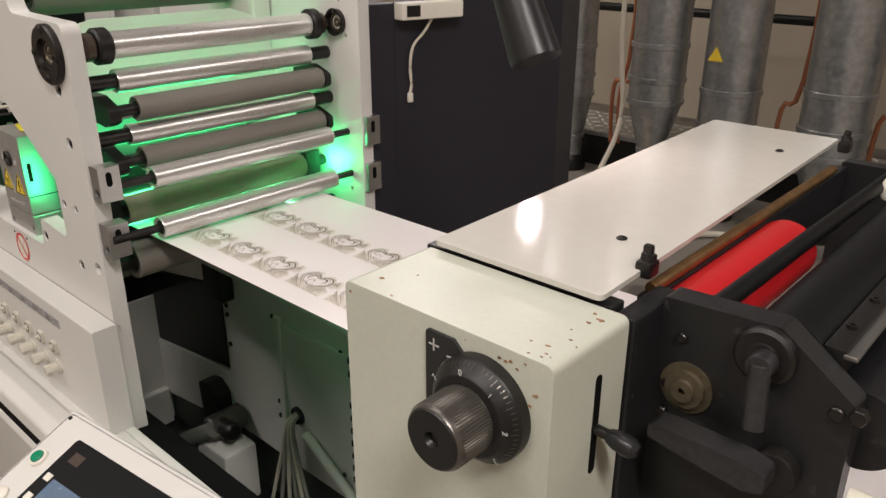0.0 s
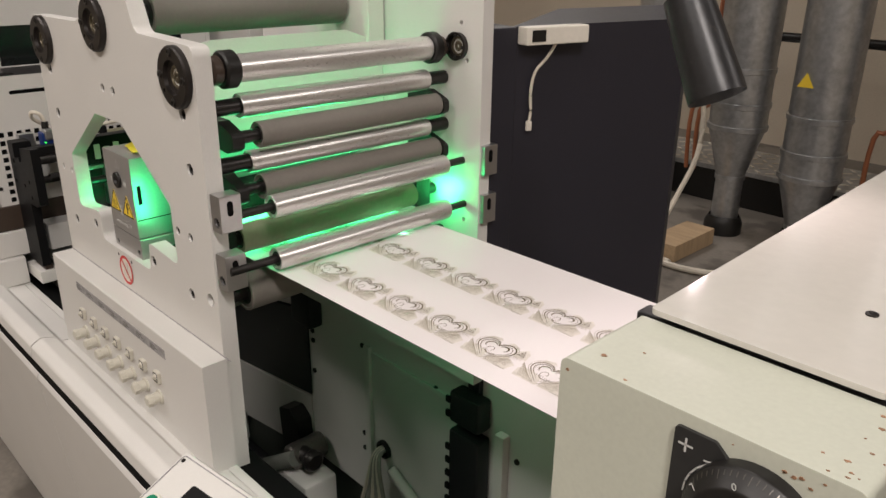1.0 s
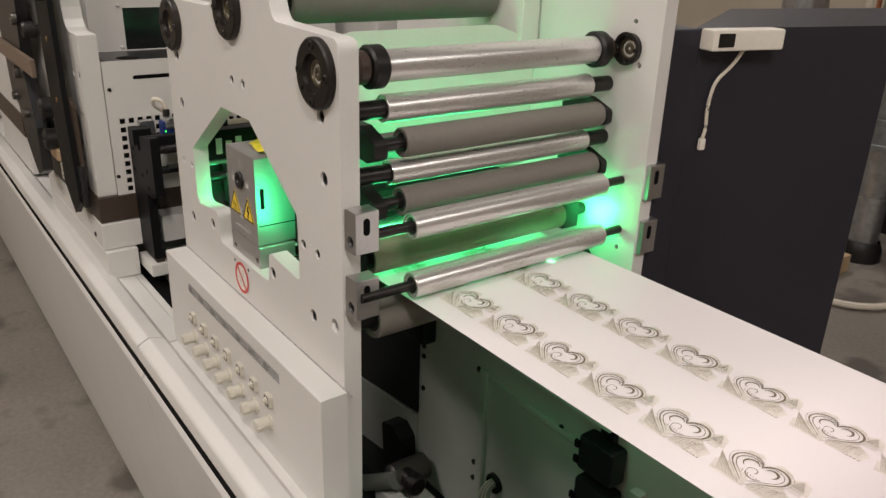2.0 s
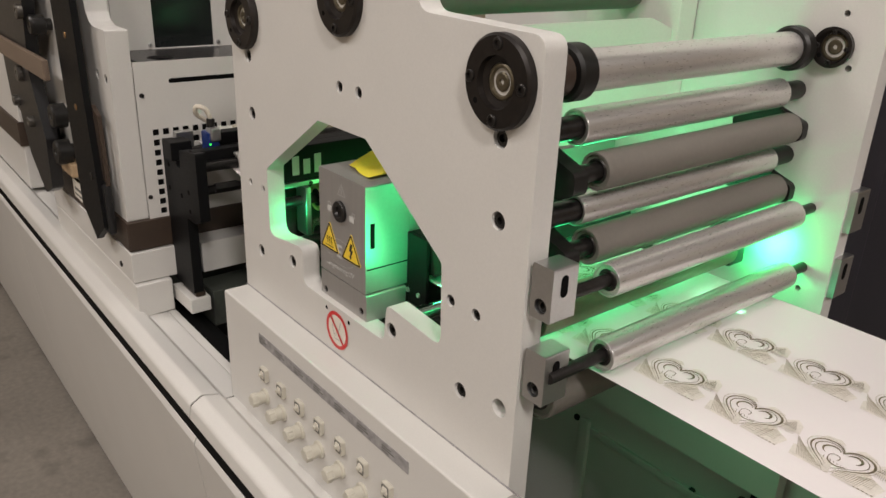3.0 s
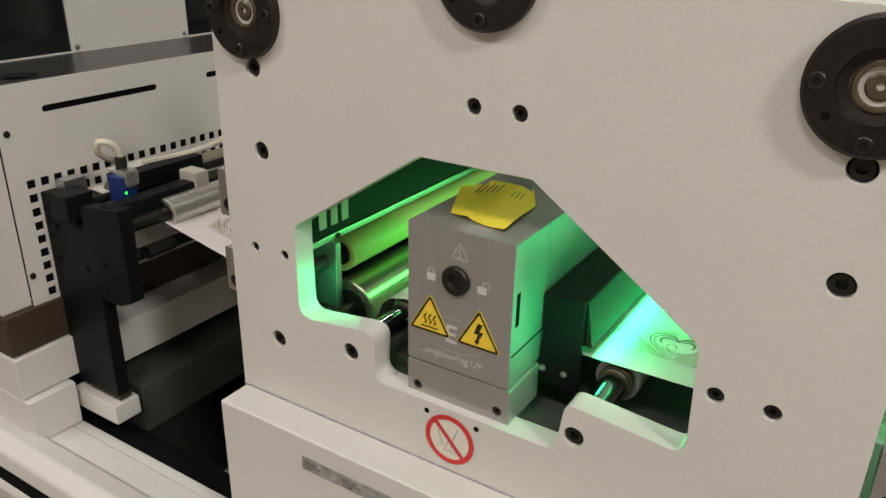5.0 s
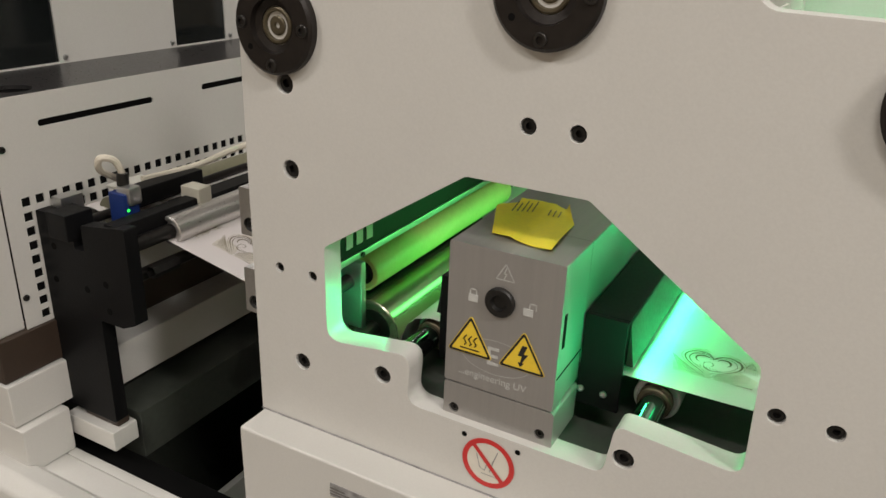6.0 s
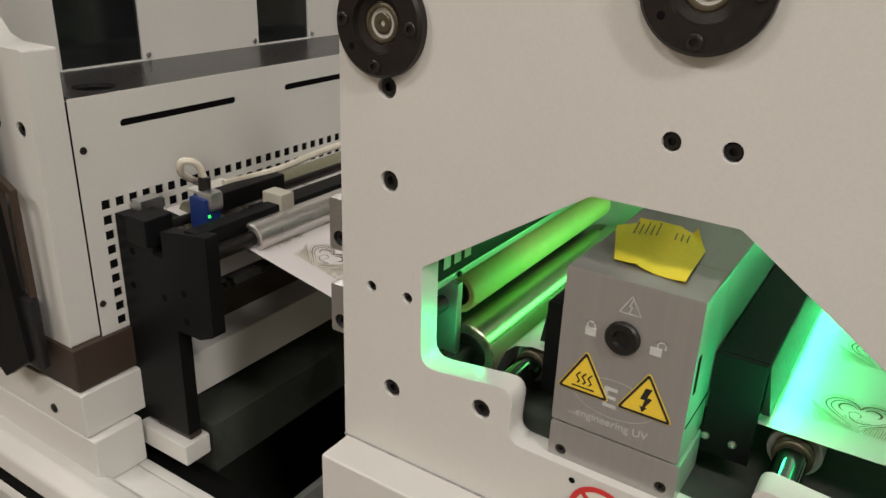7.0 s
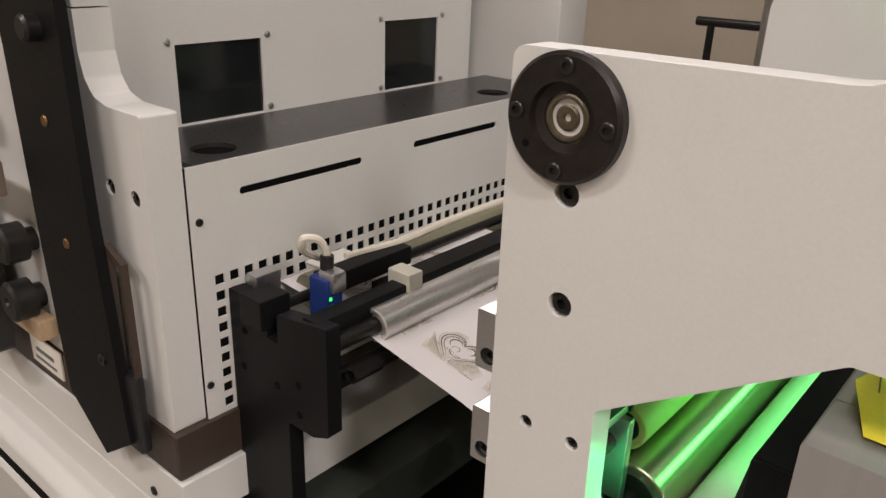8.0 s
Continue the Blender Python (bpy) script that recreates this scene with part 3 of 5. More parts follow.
def strokes(segs, w, y, material, parent, name, label=""):
    bm = bmesh.new()
    for (x0, z0), (x1, z1) in zip(segs[::2], segs[1::2]):
        d = Vector((x1 - x0, z1 - z0)).normalized() * w / 2
        n = Vector((-d.y, d.x))
        q = [(x0 + n.x - d.x, z0 + n.y - d.y), (x1 + n.x + d.x, z1 + n.y + d.y), (x1 - n.x + d.x, z1 - n.y + d.y), (x0 - n.x - d.x, z0 - n.y - d.y)]
        vs = [bm.verts.new((a, y, b)) for a, b in q]
        bm.faces.new(vs[::-1])
    return part(name, bm, material, parent, label, smooth=False)


def tri(cx, cz, w):
    h = w * 0.866
    return [(cx - w / 2, cz - h / 3), (cx + w / 2, cz - h / 3), (cx, cz + 2 * h / 3)]


for cx, cz, kind_of in ((-1.4815, 1.0585, "heat"), (-1.4305, 1.0575, "volt")):
    sign = flat(rounded(tri(cx, cz, 0.0455), 0.0025), FY - 0.0002, M_YELLOW, uv, "warning_triangle", "yellow warning triangle with black symbol")
    flat(rounded(tri(cx, cz, 0.0435), 0.002), FY - 0.0008, M_PRINT, sign, "border", holes=[rounded(tri(cx, cz, 0.037), 0.001)], thick=0.0002)
    if kind_of == "volt":
        flat([(cx - 0.001, cz + 0.012), (cx + 0.004, cz + 0.012), (cx + 0.001, cz + 0.004), (cx + 0.005, cz + 0.004), (cx, cz - 0.005), (cx + 0.002, cz - 0.005), (cx - 0.0015, cz - 0.0095), (cx - 0.004, cz - 0.005), (cx - 0.002, cz - 0.005), (cx - 0.0005, cz + 0.0015), (cx - 0.0045, cz + 0.0015)], FY - 0.0008, M_PRINT, sign, "symbol", thick=0.0002)
    else:
        sg = []
        for o in (-0.005, 0, 0.005):
            pts = [(cx + o + 0.0014 * math.sin(k * 1.5), cz - 0.004 + k * 0.0019) for k in range(6)]
            for a, b in zip(pts, pts[1:]):
                sg += [a, b]
        sg += [(cx - 0.009, cz - 0.0075), (cx + 0.009, cz - 0.0075)]
        strokes(sg, 0.0012, FY - 0.0011, M_PRINT, sign, "symbol")
t0 = tri(-1.452, 1.131, 0.017)
strokes([t0[0], t0[1], t0[1], t0[2], t0[2], t0[0], (-1.451, 1.138), (-1.4535, 1.132), (-1.4535, 1.132), (-1.451, 1.132), (-1.451, 1.132), (-1.453, 1.127)], 0.0009, FY - 0.0003, M_ETCH, uv, "etched_triangle")
for cx, opened in ((-1.481, 0), (-1.429, 1)):
    lock = flat(square(cx, 1.102, 0.009, 0.007), FY - 0.0002, M_ETCH, uv, "etched_padlock")
    sx0 = cx - 0.003 + 0.004 * opened
    strokes([(sx0, 1.105), (sx0, 1.1105), (sx0, 1.1105), (sx0 + 0.006, 1.1105), (sx0 + 0.006, 1.1105), (sx0 + 0.006, 1.1055)], 0.0013, FY - 0.0003, M_ETCH, lock, "shackle")
ell = [(-1.456 + 0.034 * math.cos(2 * math.pi * k / 40), 1.049 + 0.017 * math.sin(2 * math.pi * k / 40)) for k in range(40)]
sg = []
for a, b in zip(ell, ell[1:] + ell[:1]):
    sg += [a, b]
strokes(sg, 0.0007, FY - 0.00015, M_ETCH, uv, "etched_oval")
flat([(-1.464, 1.041), (-1.453, 1.041), (-1.453, 1.044), (-1.461, 1.044), (-1.461, 1.0485), (-1.454, 1.0485), (-1.454, 1.0515), (-1.461, 1.0515), (-1.461, 1.056), (-1.453, 1.056), (-1.453, 1.059), (-1.464, 1.059)], FY - 0.0001, M_ETCH, uv, "etched_mark", thick=0.0002)


def lettering(text, size, m, material, name, parent, label=""):
    cu = bpy.data.curves.new(name, "FONT")
    cu.body, cu.size, cu.extrude = text, size, 0.0001
    tmp = bpy.data.objects.new("tmp", cu)
    me = bpy.data.meshes.new_from_object(tmp)
    bpy.data.objects.remove(tmp)
    me.transform(m)
    me.materials.append(material)
    ob = new(name, me)
    ob.parent = parent
    if parent.name in BASES:
        ob.matrix_parent_inverse = BASES[parent.name].inverted()
    return tagged(ob, label)


lettering("...engineering UV", 0.0098, pose(-1.492, FY - 0.0003, 1.0235, 90, 0, 0), M_ETCH, "lettering", uv)

# yellow folded paper lying on the lamp housing
bm = bmesh.new()
N_ = 16
NEAR_L, NEAR_R, FAR_R, FAR_L = Vector((-1.479, 0.510)), Vector((-1.421, 0.502)), Vector((-1.429, 0.606)), Vector((-1.497, 0.618))
gridv = []
for i in range(N_ + 1):
    for j in range(N_ + 1):
        u, v = i / N_, j / N_
        p = (NEAR_L * (1 - u) + NEAR_R * u) * (1 - v) + (FAR_L * (1 - u) + FAR_R * u) * v
        tip = max(0, 1 - u / 0.35) * max(0, 1 - abs(v - 0.42) / 0.45)
        curl = max(0, (u - 0.72) / 0.28) * max(0, (v - 0.70) / 0.30)
        crease = 0.0016 * max(0, 1 - abs(u - 0.30 - 0.25 * v) / 0.08)
        lift = 0.008 * tip + 0.010 * curl ** 1.5 + crease + 0.0012 * (1 + math.sin(7 * u + 5 * v))
        gridv.append(bm.verts.new((p.x - 0.012 * tip - 0.012 * curl, p.y + 0.004 * tip - 0.008 * curl, 1.1522 + lift)))
for i in range(N_):
    for j in range(N_):
        a = i * (N_ + 1) + j
        bm.faces.new((gridv[a], gridv[a + N_ + 1], gridv[a + N_ + 2], gridv[a + 1]))
ext = bmesh.ops.extrude_face_region(bm, geom=list(bm.faces))
bmesh.ops.translate(bm, verts=[g for g in ext["geom"] if isinstance(g, bmesh.types.BMVert)], vec=(0, 0, 0.0004))
bmesh.ops.recalc_face_normals(bm, faces=bm.faces)
note = thing("paper_note", (-1.455, 0.55, 1.1515), "crumpled yellow paper note lying on the lamp housing", "paper note")
part("sheet", bm, M_NOTE, note)
bm = bmesh.new()
for k in range(5):
    one = box(-0.0005, 0.0005, 0, 0.030 - 0.006 * (k % 2), 0, 0.0003, 0)
    bmesh.ops.transform(one, matrix=pose(-1.484 + 0.0042 * k, 0.562 + 0.002 * k, 1.1582, 0, 0, 10), verts=one.verts)
    join(bm, one)
for k in range(3):
    one = box(-0.0005, 0.0005, 0, 0.016, 0, 0.0003, 0)
    bmesh.ops.transform(one, matrix=pose(-1.452 + 0.005 * k, 0.572, 1.1572, 0, 0, 10), verts=one.verts)
    join(bm, one)
part("text_bars", bm, M_INK, note)

# round red prohibition sign and two pin holes on the plate
sign = thing("prohibition_sign", (-1.452, YF, 0.943), "round red and white no-touching sticker on the cream plate", "safety sign")
flat(circle(-1.452, 0.943, 0.025, 40), YF - 0.0002, M_OFFWHITE, sign, "disc")
flat(circle(-1.452, 0.943, 0.0265, 48), YF - 0.0008, M_RED, sign, "ring", holes=[circle(-1.452, 0.943, 0.0215, 48)], thick=0.0003)
strokes([(-1.467, 0.959), (-1.437, 0.927)], 0.0042, YF - 0.0012, M_RED, sign, "bar")
strokes([(-1.464, 0.950), (-1.460, 0.936), (-1.460, 0.936), (-1.455, 0.934), (-1.455, 0.934), (-1.452, 0.945), (-1.450, 0.934), (-1.447, 0.946), (-1.447, 0.946), (-1.443, 0.958), (-1.458, 0.930), (-1.444, 0.930)], 0.0008, YF - 0.0010, M_STRIP, sign, "symbol")
for x in (-1.478, -1.424):
    part("pin_hole", lathe((x, YF - 0.0004, 0.966), (0, 1, 0), [(0, 0.0028), (0.0003, 0)], 12), M_HOLE, plate)

# ---- control box below the plate ----
cb = thing("control_box", (-1.42, 0.45, 0.73), "cream control box with seven rotary knobs and key switches", "control box")
part("body", slab(rounded([(0.433, 0.715), (0.433, 0.907), (0.4722, 0.907), (0.4722, 0.715)], [0.0, 0.003, 0, 0]), [], "x", -1.720, -1.112, 0.0015), M_PAINT, cb)
part("seam_line", box(-1.724, -1.10, 0.4715, 0.4728, 0.907, 0.9082, 0), M_STRIP, cb)
part("label_strip", box(-1.604, -1.238, 0.4322, 0.4331, 0.868, 0.884, 0), M_STRIP, cb, "grey printed label strip")
for k in range(7):
    x = -1.594 + 0.0525 * k
    knob = part("rotary_knob", lathe((x, 0.433, 0.782), (0, -1, 0), [(0, 0.0125), (0.003, 0.0125), (0.004, 0.0095), (0.014, 0.0092), (0.015, 0.0098), (0.022, 0.0092), (0.024, 0.0075), (0.024, 0)], 20), M_KNOB, cb)
    for a in range(6):
        an = math.pi * a / 3
        part("grip", rod((x + 0.0095 * math.cos(an), 0.4185, 0.782 + 0.0095 * math.sin(an)), (x + 0.0085 * math.cos(an), 0.4095, 0.782 + 0.0085 * math.sin(an)), 0.0016, 8), M_KNOB, knob)
    key = part("square_socket", slab(rounded(square(x + 0.004, 0.822, 0.018, 0.021), 0.003), [], "y", 0.427, 0.433, 0.001), M_KNOB, cb)
    part("socket_frame", slab(rounded(square(x + 0.004, 0.8225, 0.0135, 0.0165), 0.003), [rounded(square(x + 0.004, 0.8225, 0.0105, 0.0135), 0.003)], "y", 0.4264, 0.4272), M_CAPTION, key)
    part("socket_lever", box(x + 0.0015, x + 0.0065, 0.4215, 0.4262, 0.8205, 0.8255, 0.0012), M_KNOB, key)
    part("socket_disc", lathe((x + 0.004, 0.4272, 0.823), (0, -1, 0), [(0, 0.0062), (0.0012, 0.0058), (0.0012, 0)], 18), M_OFFWHITE, key)
    for row_, (ca, cz) in enumerate(((0.018, 0.878), (0.024, 0.8745), (0.013, 0.871))):
        part("caption", box(x - 0.010, x - 0.010 + ca, 0.4316, 0.4321, cz, cz + 0.0012, 0), M_CAPTION, cb)

# ---- paper web ----
web = thing("paper_web", (-1.0, 0.70, 1.02), "white label paper web printed with two rows of hearts", "paper web")
WY0, WY1 = 0.554, 0.869
path = [(-2.30, 1.060), (-1.965, 1.036), (-1.93, 1.027), (-1.813, 1.004), (-1.655, 0.9595), (-1.630, 0.9595), (-1.605, 0.972), (-1.590, 1.012), (-1.580, 1.0215), (-1.563, 1.0265), (-1.328, 1.0268), (-1.07, 1.030), (-1.03, 1.0305), (-0.02, 1.0310)]
bm = bmesh.new()
prev = None
for x, z in path:
    cur = [bm.verts.new((x, y, z)) for y in (WY0, WY1)]
    if prev:
        bm.faces.new((prev[0], cur[0], cur[1], prev[1]))
    prev = cur
ext = bmesh.ops.extrude_face_region(bm, geom=list(bm.faces))
bmesh.ops.translate(bm, verts=[g for g in ext["geom"] if isinstance(g, bmesh.types.BMVert)], vec=(0, 0, -0.0003))
bmesh.ops.recalc_face_normals(bm, faces=bm.faces)
part("sheet", bm, M_PAPER, web)


def web_z(x):
    for (xa, za), (xb, zb) in zip(path, path[1:]):
        if xa <= x <= xb:
            return za + (zb - za) * (x - xa) / (xb - xa)
    return 1.03


def ink_line(bm, pts, w, taper=False):
    """A flat ribbon along points in motif space (u along the web, v across)."""
    n = len(pts)
    left, right = [], []
    for i, p in enumerate(pts):
        a, b = Vector(pts[max(i - 1, 0)]), Vector(pts[min(i + 1, n - 1)])
        d = (b - a).normalized()
        w_ = w * 0.78
        ww = w_ * (0.25 + math.sin(math.pi * i / (n - 1))) if taper else w_
        nn = Vector((-d.y, d.x)) * ww / 2
        left.append(bm.verts.new((p[0] + nn.x, p[1] + nn.y, 0)))
        right.append(bm.verts.new((p[0] - nn.x, p[1] - nn.y, 0)))
    for i in range(n - 1):
        bm.faces.new((left[i], right[i], right[i + 1], left[i + 1]))


def arc(cx, cy, r, a0, a1, n=14, ry=None):
    ry = ry or r
    return [(cx + r * math.cos(radians(a0 + (a1 - a0) * k / n)), cy + ry * math.sin(radians(a0 + (a1 - a0) * k / n))) for k in range(n + 1)]


def heart_line(s, n=40, a=0.0, b=1.0):
    out = []
    for k in range(n + 1):
        t = 2 * math.pi * (a + (b - a) * k / n)
        out.append((s * math.sin(t) ** 3, s * (0.8125 * math.cos(t) - 0.3125 * math.cos(2 * t) - 0.125 * math.cos(3 * t) - 0.0625 * math.cos(4 * t))))
    return out


def motif():
    dark, pale, tint = bmesh.new(), bmesh.new(), bmesh.new()
    for poly in ([(-0.030, -0.028), (0.004, -0.028), (0.0, -0.012), (-0.020, -0.004), (-0.034, -0.012)], [(0.006, -0.028), (0.040, -0.028), (0.043, -0.012), (0.022, 0.0), (0.008, -0.016)],
                 [(0.0225, 0.004), (0.0455, 0.004), (0.0415, 0.019), (0.0335, 0.026), (0.026, 0.017)], [(-0.026, 0.010), (-0.022, 0.024), (-0.010, 0.0275), (-0.004, 0.022), (-0.018, 0.019)], [(0.004, 0.022), (0.010, 0.0275), (0.022, 0.023), (0.0275, 0.009), (0.018, 0.019)]):
        tint.faces.new([tint.verts.new((p[0], p[1], -0.0002)) for p in poly])
    S = 0.0262
    ink_line(dark, heart_line(S, 30, 0.02, 0.40), 0.0022, True)
    ink_line(dark, heart_line(S, 30, 0.58, 0.99), 0.0016, True)
    ink_line(dark, heart_line(S * 0.84, 30, 0.05, 0.43), 0.0009)
    ink_line(dark, heart_line(S * 0.84, 30, 0.60, 0.97), 0.0012, True)
    ink_line(pale, heart_line(S * 1.13, 40, 0.0, 0.45), 0.0007)
    ink_line(pale, heart_line(S * 1.13, 40, 0.55, 1.0), 0.0007)
    ink_line(dark, arc(-0.009, 0.006, 0.007, 20, 250), 0.0022, True)
    ink_line(dark, arc(0.010, 0.007, 0.006, -60, 170), 0.0026, True)
    ink_line(dark, arc(0.002, -0.004, 0.009, 180, 330), 0.0014, True)
    ink_line(dark, arc(-0.003, -0.002, 0.0045, -40, 200), 0.0010)
    for k in range(7):
        ink_line(dark, [(-0.010 + 0.003 * k, -0.006 - 0.0006 * k), (-0.0085 + 0.003 * k, -0.0105)], 0.0007)
    # hatch fans at both sides of the tip
    for k in range(13):
        ink_line(pale, [(-0.004 - 0.0017 * k, -0.0255), (-0.020 - 0.0014 * k, -0.013 + 0.0013 * k)], 0.00065)
        ink_line(dark if k % 2 else pale, [(0.004 + 0.0019 * k, -0.0255), (0.006 + 0.0019 * k, -0.0175 + 0.0009 * k)], 0.0006)
    for k in range(9):
        ink_line(pale, [(0.020 + 0.0018 * k, -0.021), (0.0245 + 0.0013 * k, 0.001 - 0.0013 * k)], 0.0006)
    # small fir with hatching
    for k in range(6):
        h = 0.0022 * k
        ink_line(dark, [(0.0335 - 0.0062 + h * 0.45, 0.009 + h), (0.0335 + 0.0062 - h * 0.45, 0.009 + h)], 0.0011)
    for k in range(8):
        ink_line(pale, [(0.028 + 0.0016 * k, 0.007), (0.0295 + 0.0016 * k, -0.001)], 0.0005)
    for k in range(5):
        ink_line(dark, [(0.024 + 0.0035 * k, -0.0275), (0.0257 + 0.0035 * k, -0.0275)], 0.0016)
    out = []
    for b_ in (dark, pale, tint):
        me = bpy.data.meshes.new("print")
        b_.to_mesh(me)
        b_.free()
        out.append(me)
    out[0].materials.append(M_INK)
    out[1].materials.append(M_INKPALE)
    out[2].materials.append(M_INKTINT)
    return out


INK = motif()
PITCH = 0.0825
for row, yc in enumerate((0.615, 0.735)):
    for k in range(22):
        x = -0.466 - PITCH * k + 0.005 * row
        if -1.70 < x < -1.36:
            continue
        z = web_z(x)
        slope = math.degrees(math.atan2(web_z(x + 0.01) - web_z(x - 0.01), 0.02))
        for n_, me in enumerate(INK):
            ob = tagged(new(("printed_heart", "printed_hatching", "printed_tint")[n_], me), kind=("", "stuff", "stuff")[n_])
            ob.parent = web
            ob.matrix_parent_inverse = BASES[web.name].inverted()
            ob.matrix_basis = pose(x, yc, z + 0.0006, 0, -slope, 0)

# ---- far side frame seen below the web ----
fr = thing("web_frame", (-0.9, 0.99, 0.02), "cream far side frame in the shade below the paper web", "machine frame")
YS = 0.985
part("side_sheet", slab([(-1.675, 0.19), (-1.675, 0.92), (-0.30, 0.92), (-0.30, 0.19)], [circle(-1.378, 0.353, 0.024, 20)], "y", YS, YS + 0.012, 0.001), M_PAINT, fr)
part("upper_sheet", slab([(-2.06, 0.55), (-2.06, 0.99), (-1.677, 0.99), (-1.677, 0.62)], [], "y", YS, YS + 0.012, 0.001), M_PAINT, fr)
part("cross_sheet", box(-2.075, -2.061, 0.53, YS + 0.012, 0.03, 0.46, 0.002), M_PAINT, fr, "cream cross sheet closing the bay")
part("cross_step", box(-2.061, -2.035, 0.80, YS - 0.005, 0.03, 0.15, 0.004), M_PAINT, fr)
part("grommet_backing", box(-1.42, -1.335, YS + 0.0125, YS + 0.0145, 0.30, 0.41, 0), M_HOLE, fr)
part("bead", box(-1.440, -1.417, YS - 0.010, YS + 0.001, 0.196, 0.615, 0.004), M_PAINT, fr)
part("bead", box(-1.416, -1.079, YS - 0.006, YS + 0.001, 0.588, 0.604, 0.003), M_PAINT, fr)
part("frame_post", box(-1.014, -0.990, YS - 0.02, YS, 0.19, 0.590, 0.003), M_PAINT, fr)
for x, z in ((-1.655, 0.566), (-1.655, 0.539), (-1.655, 0.451), (-1.451, 0.605), (-1.20, 0.602), (-1.079, 0.582), (-1.144, 0.45), (-0.969, 0.539), (-1.452, 0.363), (-1.452, 0.320), (-1.002, 0.517), (-1.21, 0.262)):
    part("bolt", lathe((x, YS, z), (0, -1, 0), [(0, 0.0065), (0.003, 0.0065), (0.0045, 0.005), (0.0045, 0)], 12), M_BLACK, fr)
part("sensor_block", box(-1.690, -1.607, 0.945, YS - 0.001, 0.598, 0.690, 0.006), M_BLACKPAINT, fr, "black sensor block")
for z0, z1 in ((0.578, 0.650), (0.300, 0.560)):
    blk = part("sensor_block", box(-1.122, -1.040, 0.945, YS, z0, z1, 0.007), M_BLACKPAINT, fr, "black ribbed block")
    for k in range(int((z1 - z0) / 0.033)):
        part("rib", box(-1.127, -1.115, 0.940, 0.947, z0 + 0.012 + 0.033 * k, z0 + 0.027 + 0.033 * k, 0.002), M_GREYBLACK, blk)
# dark sheet put in for the shade of a recessed opening
part("dark_panel", slab(rounded([(-2.055, 0.32), (-2.055, 0.545), (-1.676, 0.615), (-1.676, 0.37)], 0.004), [], "y", YS - 0.002, YS + 0.010, 0.001), M_BLACKPAINT, fr, "black sheet filling a recessed opening")
bm = bmesh.new()
for k in range(17):
    box(-1.682, -1.672 + 0.002 * (k % 2), YS - 0.005, YS - 0.0025, 0.372 + 0.014 * k, 0.383 + 0.014 * k, 0, bm)
part("edge_strip", bm, M_BLACKPAINT, fr, "notched black rubber edge strip")
part("cross_rail", slab([(-2.060, 0.13), (-2.060, 0.317), (-1.677, 0.362), (-1.677, 0.185)], [], "y", YS - 0.004, YS + 0.012, 0.001), M_PAINT, fr)
part("lever_bracket", slab(rounded([(-1.755, 0.19), (-1.765, 0.312), (-1.715, 0.325), (-1.680, 0.300), (-1.672, 0.19)], 0.013), [], "y", 0.935, YS - 0.005, 0.004), M_BLACK, fr, "black cast lever bracket")
# cream rod and head given darker colours for the shade below the web
part("rod", rod((-1.900, 0.800, 0.075), (-1.600, 0.872, 0.262), 0.021, 20), M_TRAY, fr)
part("rod_band", rod((-1.720, 0.8432, 0.1872), (-1.708, 0.8461, 0.1947), 0.0235, 20), M_BLACK, fr)
part("rod_head", lathe((-1.626, 0.905, 0.249), (0, 1, 0), [(-0.033, 0), (-0.033, 0.026), (-0.026, 0.033), (0.066, 0.033), (0.066, 0)], 28), M_RING, fr)
part("rod_head_cap", lathe((-1.582, 0.905, 0.256), (1, 0, 0), [(-0.044, 0.023), (0.0, 0.023), (0.006, 0.028), (0.020, 0.028), (0.026, 0.021), (0.026, 0)], 24), M_SHAFT, fr)
part("motor_box", box(-1.69, -1.55, 0.865, 0.965, 0.021, 0.198, 0.01), M_PAINT, fr)
part("cable_gland", lathe((-1.378, YS, 0.353), (0, -1, 0), [(-0.011, 0.0235), (0.007, 0.023), (0.010, 0.018), (0.0, 0.015), (0.0, 0)], 22), M_BLACK, fr)
part("conduit", rod((-1.335, 0.970, 0.325), (-1.122, 0.955, 0.227), 0.013, 14), M_PAINT, fr)
part("conduit_foot", box(-1.13, -1.05, 0.90, YS - 0.001, 0.15, 0.235, 0.010), M_PAINT, fr)
for k in range(6):
    dx = 0.009 * k
    cab_ = tube([(-1.387 + dx * 0.4, 0.995, 0.355), (-1.385 + dx * 0.4, 0.958, 0.346), (-1.395 + dx * 1.3, 0.942, 0.272), (-1.425 + dx * 3.2, 0.930, 0.150), (-1.445 + dx * 5.2, 0.918, 0.06), (-1.45 + dx * 6, 0.91, 0.026)], 0.0052, 8)
    solid("cable", cab_, M_CABLEGREY if k % 2 else M_CABLE, "thin grey cable hanging from a grommet", "cable", "cables of the frame")

# ---- printing head with lid, dial and rollers ----
head = thing("dial_housing", (-0.34, 0.41, 0.42), "cream enamel gear housing with worn rusty corners and dial knob", "machine housing")
part("case", slab(rounded([(-0.436, 0.42), (-0.436, 1.230), (-0.246, 1.230), (-0.246, 0.42)], [0, 0.007, 0.007, 0]), [], "y", 0.368, 0.4585, 0.004), M_PAINT_OLD, head)
rng = random.Random(5)


